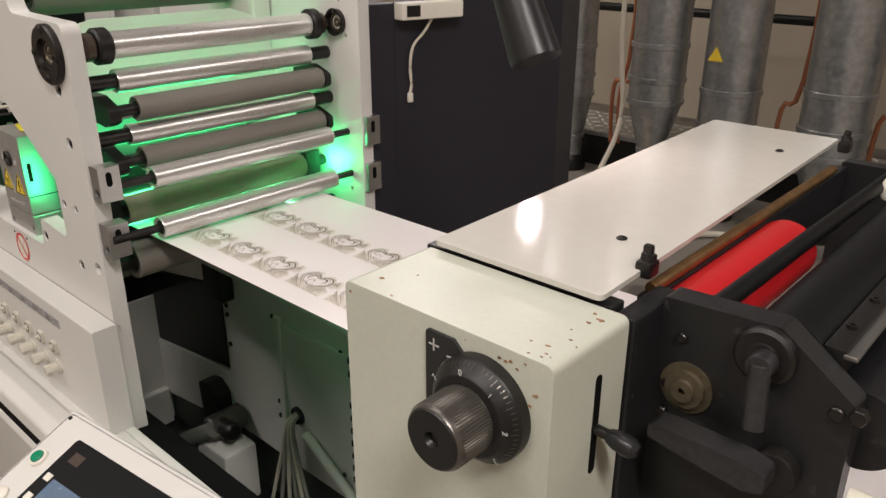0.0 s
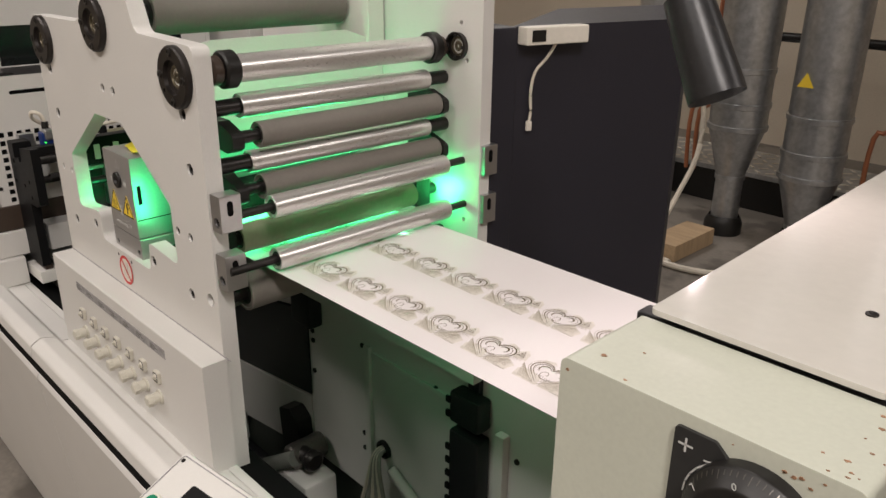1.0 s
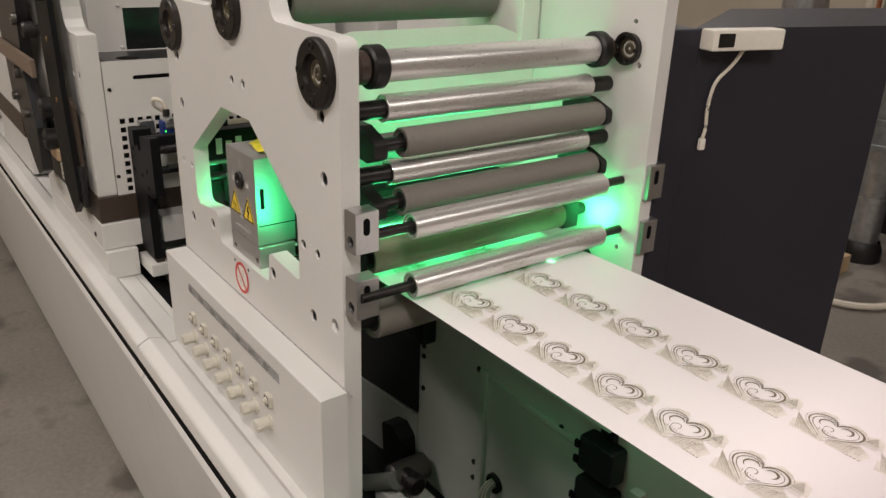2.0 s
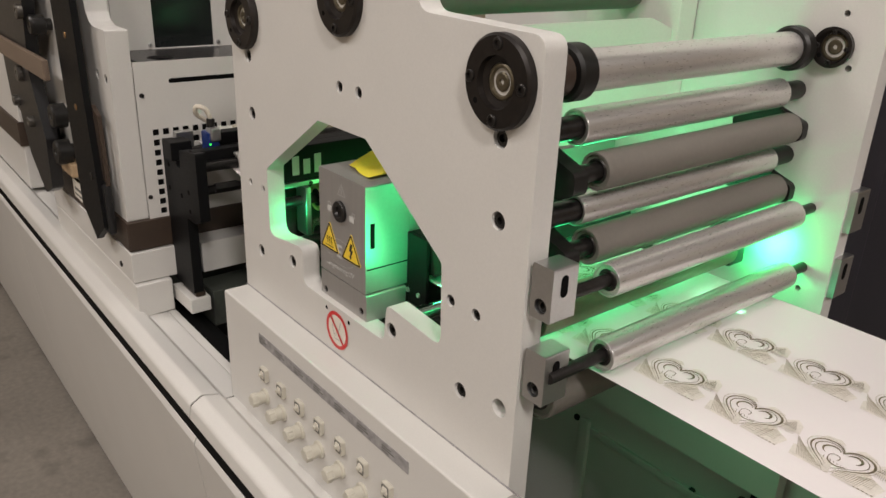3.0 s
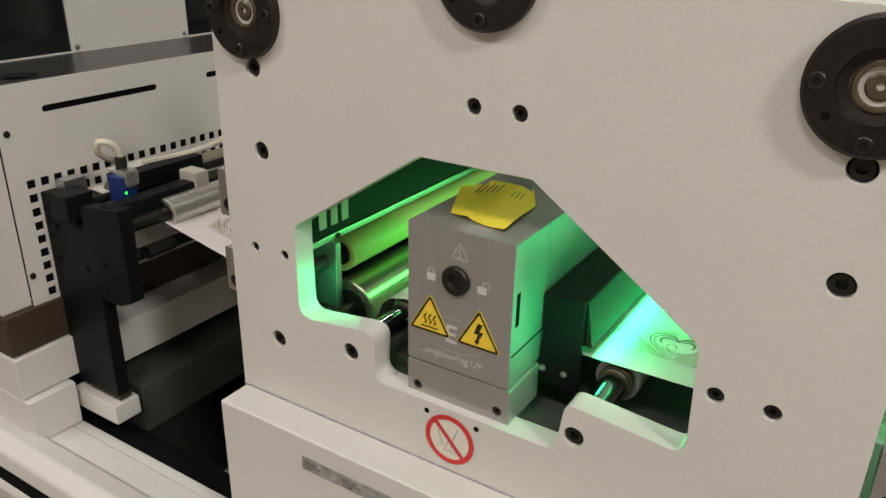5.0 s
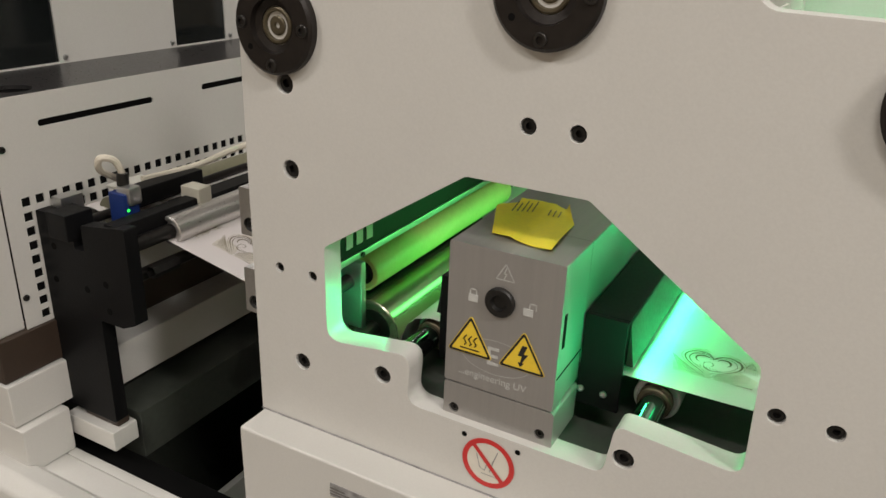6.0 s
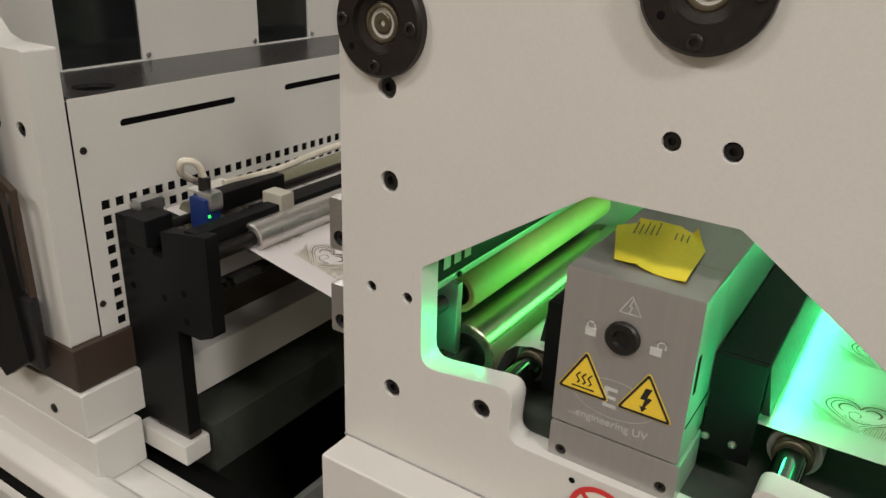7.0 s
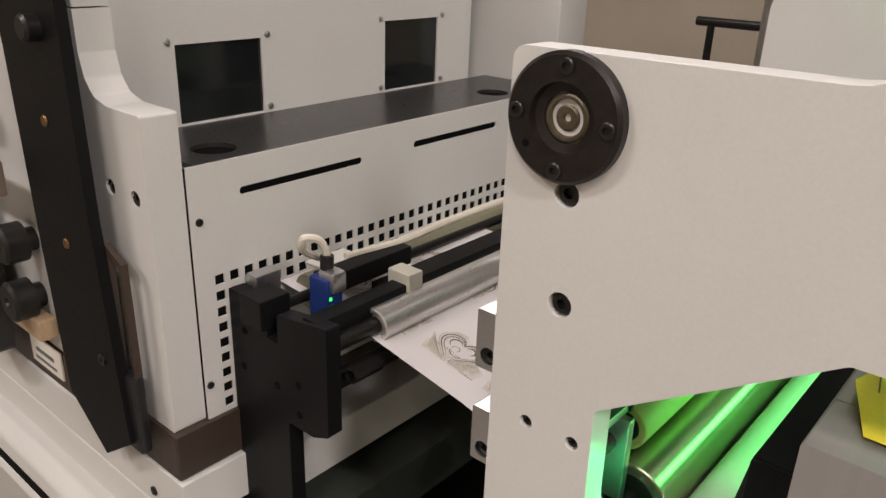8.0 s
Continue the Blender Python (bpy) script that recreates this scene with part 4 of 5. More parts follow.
def chip(x, y, z, size, normal):
    """A flake of rust where the enamel is knocked off."""
    u_, v_ = ((Vector((1, 0, 0)), Vector((0, 1, 0))) if normal == "z" else (Vector((1, 0, 0)), Vector((0, 0, 1))) if normal == "y" else (Vector((0, 1, 0)), Vector((0, 0, 1))))
    w = u_.cross(v_)
    w = w if (w.z + w.x - w.y) > 0 else -w
    bm = bmesh.new()
    n = 9
    ring = [Vector((x, y, z)) + (u_ * math.cos(2 * math.pi * k / n) * 1.6 + v_ * math.sin(2 * math.pi * k / n)) * size * rng.uniform(0.45, 1.2) for k in range(n)]
    top = [bm.verts.new(p + w * 0.0004) for p in ring]
    low = [bm.verts.new(p - w * 0.0004) for p in ring]
    bm.faces.new(top)
    for k in range(n):
        bm.faces.new((top[k], low[k], low[(k + 1) % n], top[(k + 1) % n]))
    bmesh.ops.recalc_face_normals(bm, faces=bm.faces)
    return part("rust_chip", bm, M_RUST, head)


for k in range(9):
    chip(-0.2505 - abs(rng.gauss(0, 0.012)), 0.372 + abs(rng.gauss(0, 0.014)), 1.2300, rng.uniform(0.0004, 0.0013), "z")
for k in range(7):
    chip(-0.2535 - abs(rng.gauss(0, 0.03)), 0.3680, 1.2255 - abs(rng.gauss(0, 0.003)), rng.uniform(0.0004, 0.0012), "y")
for x, y, s in ((-0.417, 0.388, 0.0018), (-0.39, 0.372, 0.0012), (-0.262, 0.432, 0.0016), (-0.258, 0.44, 0.0026), (-0.266, 0.446, 0.0012), (-0.40, 0.41, 0.0008)):
    chip(x, y, 1.2300, s, "z")
for x, z, s in ((-0.258, 1.205, 0.0016), (-0.262, 1.196, 0.001), (-0.43, 1.222, 0.0012)):
    chip(x, 0.3680, z, s, "y")
part("lever_slot", slab([(0.423 + p[1], 1.1605 + p[0]) for p in slot(0, 0, 0.080, 0.0075)], [], "x", -0.2464, -0.2454), M_HOLE, head)
lev = part("lever", rod((-0.25, 0.424, 1.157), (-0.228, 0.424, 1.157), 0.004, 12), M_SHAFT, head)
part("lever_knob", lathe((-0.236, 0.424, 1.157), (0.95, 0.0, -0.1), [(0, 0), (0.001, 0.005), (0.006, 0.0070), (0.014, 0.0078), (0.020, 0.0070), (0.0235, 0.004), (0.024, 0)], 20), M_BLACKPAINT, lev, "black plastic lever knob")
part("index_plate", slab(rounded([(-0.350, 1.150), (-0.350, 1.221), (-0.325, 1.221), (-0.313, 1.210), (-0.313, 1.150)], [0.002, 0.003, 0.003, 0.004, 0.002]), [], "y", 0.3655, 0.368, 0.0004), M_PRINT, head, "black index plate with plus and arrow")
strokes([(-0.346, 1.211), (-0.338, 1.211), (-0.342, 1.215), (-0.342, 1.207)], 0.0014, 0.3650, M_ETCH, head, "plus_mark")
pa = [(-0.340 + 0.03 * (1 - math.cos(k * 0.22)), 1.181 + 0.03 * math.sin(k * 0.22)) for k in range(6)]
sg = []
for a, b in zip(pa, pa[1:]):
    sg += [a, b]
sg += [pa[-1], (pa[-1][0] - 0.001, pa[-1][1] - 0.006), pa[-1], (pa[-1][0] - 0.006, pa[-1][1] - 0.001)]
strokes(sg, 0.0011, 0.3650, M_ETCH, head, "arrow_mark")
dial = part("dial_ring", lathe((-0.299, 0.368, 1.180), (0, -1, 0), [(0, 0.0385), (0.008, 0.0385), (0.010, 0.0375), (0.018, 0.030), (0.019, 0.028), (0.019, 0)], 56), M_BLACK, head, "black graduated dial ring")
bm = bmesh.new()
for k in range(60):
    a = 2 * math.pi * k / 60
    c, s_ = math.cos(a), math.sin(a)
    r0, r1_ = (0.0335 if k % 5 == 0 else 0.0350), 0.0370
    y0, y1 = 0.368 - 0.0106 - 0.008 * (0.0375 - r0) / 0.0075, 0.368 - 0.0104
    w = 0.0003
    vs = [bm.verts.new((-0.299 + r * c + w * sgn * s_, y, 1.180 + r * s_ - w * sgn * c)) for r, y, sgn in ((r0, y0 - 0.0003, 1), (r0, y0 - 0.0003, -1), (r1_, y1 - 0.0003, -1), (r1_, y1 - 0.0003, 1))]
    bm.faces.new(vs)
tagged(part("graduations", bm, M_RING, dial, "faint graduation marks"), kind="stuff")
for k, ch in enumerate("01234567"):
    a = radians(100 - 45 * k)
    lettering(ch, 0.0062, pose(-0.299 + 0.0315 * math.cos(a) - 0.0015, 0.368 - 0.0185, 1.180 + 0.0315 * math.sin(a) - 0.002, 90, 0, 0) @ pose(0, 0, 0, 0, 0, 100 - 45 * k - 90), M_ETCH, "numeral", dial)
kn = part("dial_knob", lathe((-0.299, 0.350, 1.180), (0, -1, 0), [(0, 0.0232), (0.030, 0.0232), (0.033, 0.0215), (0.033, 0.0185), (0.030, 0.0175), (0.032, 0.006), (0.026, 0.004), (0.026, 0)], 64), M_RING, head, "knurled grey steel knob")
bm = bmesh.new()
for k in range(72):
    a = 2 * math.pi * k / 72
    c, s_ = math.cos(a), math.sin(a)
    bm2 = [Vector((-0.299 + 0.0231 * math.cos(a + o) , 0.350 - d, 1.180 + 0.0231 * math.sin(a + o))) for o, d in ((-0.03, 0.003), (0.03, 0.003), (0.03, 0.029), (-0.03, 0.029))]
    top = [Vector((-0.299 + 0.0237 * c, 0.350 - d, 1.180 + 0.0237 * s_)) for d in (0.003, 0.029)]
    v = [bm.verts.new(p) for p in bm2 + top]
    bm.faces.new((v[0], v[4], v[5], v[3]))
    bm.faces.new((v[1], v[2], v[5], v[4]))
tagged(part("knurling", bm, M_RING, kn), kind="stuff")
part("knob_cap", lathe((-0.299, 0.3172, 1.180), (0, -1, 0), [(0, 0.0212), (0.0012, 0.0202), (0.0012, 0.0060), (-0.003, 0.004), (-0.003, 0)], 40), M_BLACK, kn)

lid = thing("lid", (-0.35, 0.74, 1.234), "cream glossy hinged sheet lid over the print unit", "machine lid")
part("sheet", slab(rounded([(-0.426, 0.456), (-0.442, 1.025), (-0.285, 1.028), (-0.268, 0.456)], 0.006), [], "z", 1.2345, 1.2390, 0.0012), M_LID, lid)
for x, y in ((-0.313, 0.561), (-0.318, 0.922)):
    part("screw", lathe((x, y, 1.2390), (0, 0, 1), [(0, 0.0045), (0.0012, 0.0045), (0.002, 0.003), (0.001, 0.0022), (0.001, 0)], 16), M_SHAFT, lid)
for y in (0.522, 0.995):
    clip = part("latch", box(-0.276, -0.262, y - 0.008, y + 0.008, 1.232, 1.246, 0.003), M_SHAFT, lid, "worn latch with thumb screw")
    part("thumb_screw", lathe((-0.269, y, 1.244), (0, 0.3, 1), [(0, 0.006), (0.006, 0.006), (0.007, 0.005), (0.007, 0)], 16), M_SHAFT, clip)
    part("wing", box(-0.273, -0.265, y - 0.003, y + 0.003, 1.247, 1.258, 0.002), M_SHAFT, clip)

ink = thing("inking_unit", (-0.15, 0.75, 0.42), "black cast inking unit with rollers, shafts and lever", "inking unit")
near = part("near_cheek", slab(rounded([(-0.243, 0.42), (-0.243, 1.232), (-0.160, 1.236), (-0.108, 1.198), (-0.100, 0.42)], [0, 0.004, 0.006, 0.006, 0]), [], "y", 0.500, 0.522, 0.0015), M_BLACKPAINT, ink, "black side cheek with worn edges")
part("lid_bearer", box(-0.44, -0.262, 0.462, 0.480, 1.16, 1.230, 0.002), M_BLACKPAINT, ink)
part("bracket", box(-0.262, -0.243, 0.462, 0.530, 0.42, 1.226, 0.004), M_BLACKPAINT, ink)
part("far_cheek", slab(rounded([(-0.27, 0.42), (-0.27, 1.220), (-0.12, 1.220), (0.02, 1.16), (0.02, 0.42)], 0.004), [], "y", 1.0, 1.02, 0.0015), M_BLACKPAINT, ink)
part("beam", box(-0.275, -0.262, 0.522, 1.0, 1.15, 1.215, 0.002), M_BLACKPAINT, ink)
part("brass_bar", rod((-0.268, 0.53, 1.219), (-0.268, 0.96, 1.219), 0.0055, 14), M_BRASS, ink, "worn brass rod")
part("red_roller", lathe((-0.243, 0.540, 1.190), (0, 1, 0), [(0, 0), (0, 0.027), (0.002, 0.029), (0.215, 0.029), (0.217, 0.027), (0.217, 0)], 48), M_REDROLL, ink, "bright red rubber roller sleeve")
part("cross_shaft", rod((-0.212, 0.515, 1.226), (-0.207, 1.01, 1.222), 0.0075, 18), M_GREYBLACK, ink)
part("dark_roller", rod((-0.165, 0.53, 1.195), (-0.165, 0.98, 1.195), 0.033, 40), M_GREYBLACK, ink)
part("dark_roller", rod((-0.11, 0.53, 1.165), (-0.11, 0.98, 1.165), 0.030, 40), M_BLACKPAINT, ink)
part("doctor_bar", box(-0.14, -0.125, 0.525, 0.99, 1.20, 1.222, 0.002), M_BLACK, ink)
part("doctor_blade", box(-0.128, -0.118, 0.525, 0.99, 1.215, 1.219, 0.001), M_BLOCK, ink)
for k in range(8):
    part("bolt", lathe((-0.1325, 0.56 + 0.055 * k, 1.222), (0, 0, 1), [(0, 0.004), (0.003, 0.004), (0.003, 0.002), (0.001, 0.002), (0.001, 0)], 12), M_SHAFT, ink)
part("thumb_wheel", rod((-0.15, 0.80, 1.21), (-0.15, 0.80, 1.245), 0.014, 20), M_GREYBLACK, ink)
part("ink_scraper", box(-0.205, -0.17, 0.90, 0.93, 1.21, 1.236, 0.008), M_OFFWHITE, ink, "white plastic end piece")
part("boss", lathe((-0.217, 0.500, 1.167), (0, -1, 0), [(0, 0.020), (0.002, 0.020), (0.002, 0.015), (0.006, 0.0145), (0.006, 0.009), (0.009, 0.0085), (0.009, 0.003), (0.004, 0.003), (0.004, 0)], 32), M_DULLBRASS, ink, "dull brass bearing boss")
part("hub", lathe((-0.167, 0.500, 1.214), (0, -1, 0), [(0, 0.021), (0.005, 0.0205), (0.007, 0.018), (0.007, 0.011), (0.009, 0.0105), (0.009, 0)], 36), M_BLACK, ink)
pin = part("pin_handle", rod((-0.164, 0.492, 1.214), (-0.164, 0.478, 1.214), 0.009, 18), M_ARM, ink)
part("pin", rod((-0.164, 0.482, 1.216), (-0.159, 0.474, 1.172), 0.0072, 16), M_ARM, pin)
part("lever_arm", slab(rounded([(-0.228, 1.138), (-0.227, 1.149), (-0.216, 1.150), (-0.160, 1.150), (-0.144, 1.146), (-0.143, 1.132), (-0.158, 1.128), (-0.212, 1.135)], 0.005), [], "y", 0.466, 0.486, 0.004), M_ARM, ink, "worn black lever arm")
part("lever_hub", rod((-0.146, 0.486, 1.135), (-0.146, 0.500, 1.135), 0.016, 24), M_BLACK, ink)
part("end_nut", lathe((-0.105, 0.500, 1.195), (0, -1, 0), [(0, 0.006), (0.006, 0.006), (0.007, 0.005), (0.007, 0)], 6), M_SHAFT, ink)
part("hose_tap", rod((-0.097, 0.47, 1.155), (-0.06, 0.47, 1.155), 0.007, 16), M_KNOB, ink)
for x, z, r in ((-0.225, 1.205, 0.004), (-0.233, 1.165, 0.004), (-0.233, 1.14, 0.004), (-0.118, 1.19, 0.005)):
    part("bolt", lathe((x, 0.5, z), (0, -1, 0), [(0, r), (0.002, r), (0.003, r * 0.8), (0.003, 0)], 14), M_SHAFT, ink)
part("tray", box(-0.09, 0.10, 0.40, 0.60, 0.98, 1.0, 0.004), M_WOOD, ink)
part("cable_clip", tube([(-0.09, 0.45, 1.12), (-0.075, 0.44, 1.09), (-0.08, 0.43, 1.03), (-0.06, 0.42, 1.0)], 0.006), M_KNOB, ink)

# ---- operator console ----
con = thing("operator_console", (-0.85, 0.30, 0.72), "cream tilted control console with green button and dark screen", "control panel")
u_ = Vector((0.995, 0.095, 0.036)).normalized()
n_ = u_.cross(Vector((0.0, 0.927, 0.372))).normalized()
v_ = u_.cross(n_).normalized()
cm = Matrix((( u_.x, v_.x, -n_.x, -1.010), (u_.y, v_.y, -n_.y, 0.352), (u_.z, v_.z, -n_.z, 0.860), (0, 0, 0, 1)))
if (cm.to_3x3() @ Vector((0, 0, 1))).z < 0:
    cm = cm @ Matrix.Diagonal((1, 1, -1, 1))
if (cm.to_3x3() @ Vector((0, 1, 0))).y > 0:
    cm = cm @ Matrix.Diagonal((1, -1, 1, 1))


def placed(bm, m=cm):
    bmesh.ops.transform(bm, matrix=m, verts=bm.verts)
    bmesh.ops.recalc_face_normals(bm, faces=bm.faces)
    return bm


part("case", placed(box(0, 0.46, 0, 0.26, -0.075, 0, 0.006)), M_PAINT, con)
part("trim_line", placed(slab(rounded([(0.006, 0.006), (0.454, 0.006), (0.454, 0.254), (0.006, 0.254)], 0.006), [rounded([(0.0075, 0.0075), (0.4525, 0.0075), (0.4525, 0.2525), (0.0075, 0.2525)], 0.005)], "z", 0.0002, 0.0008)), M_STRIP, con)
part("foot", box(-0.93, -0.65, 0.30, 0.355, 0.68, 0.80, 0.006), M_PAINT, con)
bt = part("start_button", placed(lathe((0.030, 0.075, 0), (0, 0, 1), [(0, 0.0125), (0.004, 0.0125), (0.005, 0.011), (0.005, 0.009)], 28)), M_OFFWHITE, con)
part("button_cap", placed(lathe((0.030, 0.075, 0), (0, 0, 1), [(0.003, 0.0088), (0.007, 0.0085), (0.008, 0.007), (0.008, 0)], 28)), M_GREENBTN, bt, "green push button")
part("stop_button", placed(lathe((0.030, 0.135, 0), (0, 0, 1), [(0, 0.0125), (0.004, 0.0125), (0.007, 0.0085), (0.008, 0)], 28)), M_OFFWHITE, con)
fp = part("front_foil", placed(slab(rounded([(0.060, 0.030), (0.40, 0.030), (0.40, 0.235), (0.060, 0.235)], 0.006), [], "z", 0.0002, 0.0016)), M_GREYBLACK, con, "charcoal operating foil")
part("display", placed(box(0.085, 0.30, 0.085, 0.20, 0.0017, 0.0026, 0.0005)), M_SCREEN, fp, "pale blue display")
for k in range(3):
    part("foil_key", placed(box(0.068, 0.080, 0.082 + 0.03 * k, 0.092 + 0.03 * k, 0.0016, 0.003, 0.0005)), M_OFFWHITE, fp)
part("maker_badge", placed(box(0.078, 0.100, 0.045, 0.060, 0.0016, 0.002, 0.0003)), M_BROWN, fp)
for u, v in ((0.012, 0.013), (0.448, 0.013)):
    part("screw", placed(lathe((u, v, 0), (0, 0, 1), [(0, 0.003), (0.0012, 0.0028), (0.0012, 0)], 12)), M_SHAFT, con)

# ---- dark cabinet behind the tower ----
cabm = Matrix.Translation((-1.06, 1.02, 0)) @ Matrix.Rotation(math.atan2(0.43, 0.105), 4, "Z")
cab = thing("dark_cabinet", (-1.1, 1.3, 0), "anthracite sheet-steel cabinet with a small meter hung on top", "cabinet")
cd = Vector((-0.47, 0.88)).normalized() * 0.45
cA, cB = Vector((-1.06, 1.02)), Vector((-0.9605, 1.4275))
part("carcass", slab(rounded([tuple(cA), tuple(cB), tuple(cB + cd), tuple(cA + cd)], 0.006), [], "z", 0.02, 1.352, 0.004), M_CAB, cab)
part("corner_trim", placed(box(-0.045, 0.014, -0.003, 0.10, 0.02, 1.352, 0.005), cabm), M_CAB, cab)
part("plinth", slab([tuple(cA + cd * 0.05), tuple(cB + cd * 0.05), tuple(cB + cd * 0.95), tuple(cA + cd * 0.95)], [], "z", 0.0, 0.02), M_BLACK, cab)
meter = thing("meter_box", (-1.02, 1.06, 1.33), "small white meter box with black display and dangling cord", "meter")
part("case", placed(box(0.012, 0.145, -0.03, -0.001, 1.323, 1.353, 0.003), cabm), M_OFFWHITE, meter)
part("display", placed(box(0.022, 0.050, -0.0312, -0.0302, 1.329, 1.348, 0), cabm), M_BLACK, meter)
cord = solid("cord", placed(tube([(0.085, -0.014, 1.322), (0.07, -0.012, 1.30), (0.048, -0.008, 1.275), (0.042, -0.006, 1.24), (0.044, -0.006, 1.205), (0.041, -0.006, 1.19)], 0.0028, 8), cabm), M_CABLE, "short pale twisted cord hanging down the cabinet", "cord")
part("plug", placed(box(0.036, 0.046, -0.010, -0.002, 1.172, 1.190, 0.002), cabm), M_OFFWHITE, cord)

# ---- inspection lamp over the web ----
lamp = thing("inspection_lamp", (-0.557, 0.769, 1.33), "black cylindrical inspection lamp hanging over the paper web", "work lamp")
la, lb = Vector((-0.552, 0.765, 1.335)), Vector((-0.700, 0.795, 1.60))
ax = (lb - la).normalized()
part("shade", lathe(la, ax, [(0.02, 0.0), (0.02, 0.022), (0.0, 0.029), (-0.001, 0.030), (0.01, 0.030), (0.07, 0.027), (0.11, 0.025), (0.11, 0.0)], 32), M_BLACKPAINT, lamp, "ribbed black lamp shade")
part("bulb", lathe(la, ax, [(0.012, 0), (0.012, 0.010), (0.018, 0.011)], 24), glow("lamp_bulb", (1.0, 0.90, 0.86), 8.0), lamp)
part("stem", tube([la + ax * 0.11, la + ax * 0.20, lb, lb + Vector((-0.15, 0.3, 0.9)), lb + Vector((-0.15, 0.5, 2.4))], 0.009, 10), M_BLACK, lamp)
sp = bpy.data.lights.new("inspection_light", "SPOT")
sp.energy, sp.spot_size, sp.spot_blend, sp.shadow_soft_size, sp.color = 1.4, radians(140), 0.8, 0.010, (1.0, 0.78, 0.82)
new("inspection_light", sp).matrix_world = look(la - ax * 0.004, la - ax)

# ---- print unit further along ----
pu = thing("print_unit", (-2.3, 0.7, 0.72), "cream flexo print unit with grille panel, windows and brown band", "print unit")
XF = -2.066
gh = []
for k in range(34):
    for rz in (1.083, 1.0645):
        gh.append(square(0.462 + 0.0182 * k, rz, 0.0112))
for k in range(8):
    for c in (0.462,):
        gh.append(square(c, 1.046 - 0.0182 * k, 0.0112))
face = part("grille_panel", slab([(0.4345, 0.924), (0.4345, 1.207), (1.10, 1.207), (1.10, 0.924)], gh + [slot(0.579, 1.1715, 0.172, 0.0085), slot(0.840, 1.1745, 0.172, 0.0085)], "x", XF - 0.002, XF), M_PAINT, pu, "cream sheet panel with square perforations and slots", smooth=False)
# near-black block painting shade behind the perforations and slots
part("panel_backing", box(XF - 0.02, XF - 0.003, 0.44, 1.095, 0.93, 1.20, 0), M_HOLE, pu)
for y, z in ((0.444, 1.150), (0.440, 0.966), (1.02, 1.15)):
    part("screw", lathe((XF, y, z), (1, 0, 0), [(0, 0.0042), (0.0015, 0.004), (0.002, 0.0025), (0.0008, 0.002), (0.0008, 0)], 14), M_SHAFT, face)
part("ledge", slab([(XF - 0.158, 0.45), (XF - 0.002, 0.45), (XF - 0.002, 1.10), (XF - 0.158, 1.10)], [circle(-2.12, 0.502, 0.024, 24), circle(-2.12, 0.985, 0.024, 24)], "z", 1.199, 1.204), M_LEDGE, pu, "dark sheet ledge with round holes")
# near-black block painting shade below the ledge's round holes
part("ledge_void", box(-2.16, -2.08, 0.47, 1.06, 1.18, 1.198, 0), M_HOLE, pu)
wins = [[(0.530, 1.206), (0.530, 1.296), (0.648, 1.296), (0.648, 1.206)], [(0.863, 1.206), (0.863, 1.304), (0.977, 1.304), (0.977, 1.206)]]
XW = -2.225
part("upper_panel", slab([(0.455, 1.199), (0.455, 1.60), (1.045, 1.60), (1.045, 1.199)], wins, "x", XW - 0.003, XW), M_PAINT, pu, smooth=False)
for w in wins:
    (ya, za), _, (yb, zb), _ = w
    pane = part("window", box(XW - 0.005, XW - 0.0035, ya - 0.003, yb + 0.003, za - 0.003, zb + 0.003, 0), M_GLASS, pu, "smoked dark window pane")
    for y in (ya - 0.009, yb + 0.009):
        for z in (za + 0.006, zb + 0.004):
            part("screw", lathe((XW, y, z), (1, 0, 0), [(0, 0.0042), (0.0018, 0.004), (0.0025, 0.002), (0.001, 0.0015), (0.001, 0)], 12), M_BLOCK, pane)
part("side_return", box(-2.60, XW - 0.001, 1.046, 1.06, 1.199, 1.60, 0.002), M_PAINT, pu)
part("rear_wall", box(-2.70, -2.40, 1.06, 1.10, 0.72, 1.70, 0.002), M_BLACKPAINT, pu)
part("rear_case", box(-2.60, XF - 0.02, 1.10, 1.18, 0.72, 1.60, 0.004), M_PAINT, pu)
# near column with a rounded shoulder
shoulder = [(-2.27, 0.924), (-2.07, 0.924), (-2.07, 1.261), (-2.128, 1.261), (-2.150, 1.267), (-2.164, 1.282), (-2.170, 1.305), (-2.171, 1.345), (-2.27, 1.345)]
part("column", slab(rounded(shoulder, [0, 0.004, 0.003, 0.01, 0.01, 0.01, 0.01, 0, 0]), [circle(-2.140, 1.180, 0.0085), circle(-2.094, 1.178, 0.0085)], "y", 0.396, 0.4335, 0.002), M_PAINT, pu, "cream column with rounded shoulder")
for x in (-2.140, -2.094):
    bolt(pu, x, 0.396, 1.179, 0.0085)
    part("bore", lathe((x, 0.396, 1.179), (0, 1, 0), [(0.002, 0.0084), (0.014, 0.0084), (0.014, 0)], 18), M_SHAFT, pu)
part("column_top", slab([(-2.27, 1.3465), (-2.171, 1.3465), (-2.171, 1.62), (-2.27, 1.62)], [], "y", 0.396, 0.4335, 0.002), M_PAINT, pu)
part("column_side", box(-2.27, -2.226, 0.4335, 0.4545, 1.20, 1.60, 0.002), M_PAINT, pu)
part("core", box(-2.60, XF - 0.022, 0.434, 1.09, 0.92, 1.195, 0.002), M_PAINT, pu)
part("brown_band", box(-2.62, -2.082, 0.402, 1.05, 0.8505, 0.9085, 0.003), M_BROWN, pu, "brown band above the foot")
part("foot_block", box(-2.64, -2.076, 0.400, 1.05, 0.7885, 0.8495, 0.003), M_PAINT, pu)
part("foot_block", box(-2.64, -2.064, 0.400, 0.470, 0.7205, 0.7875, 0.004), M_PAINT, pu)
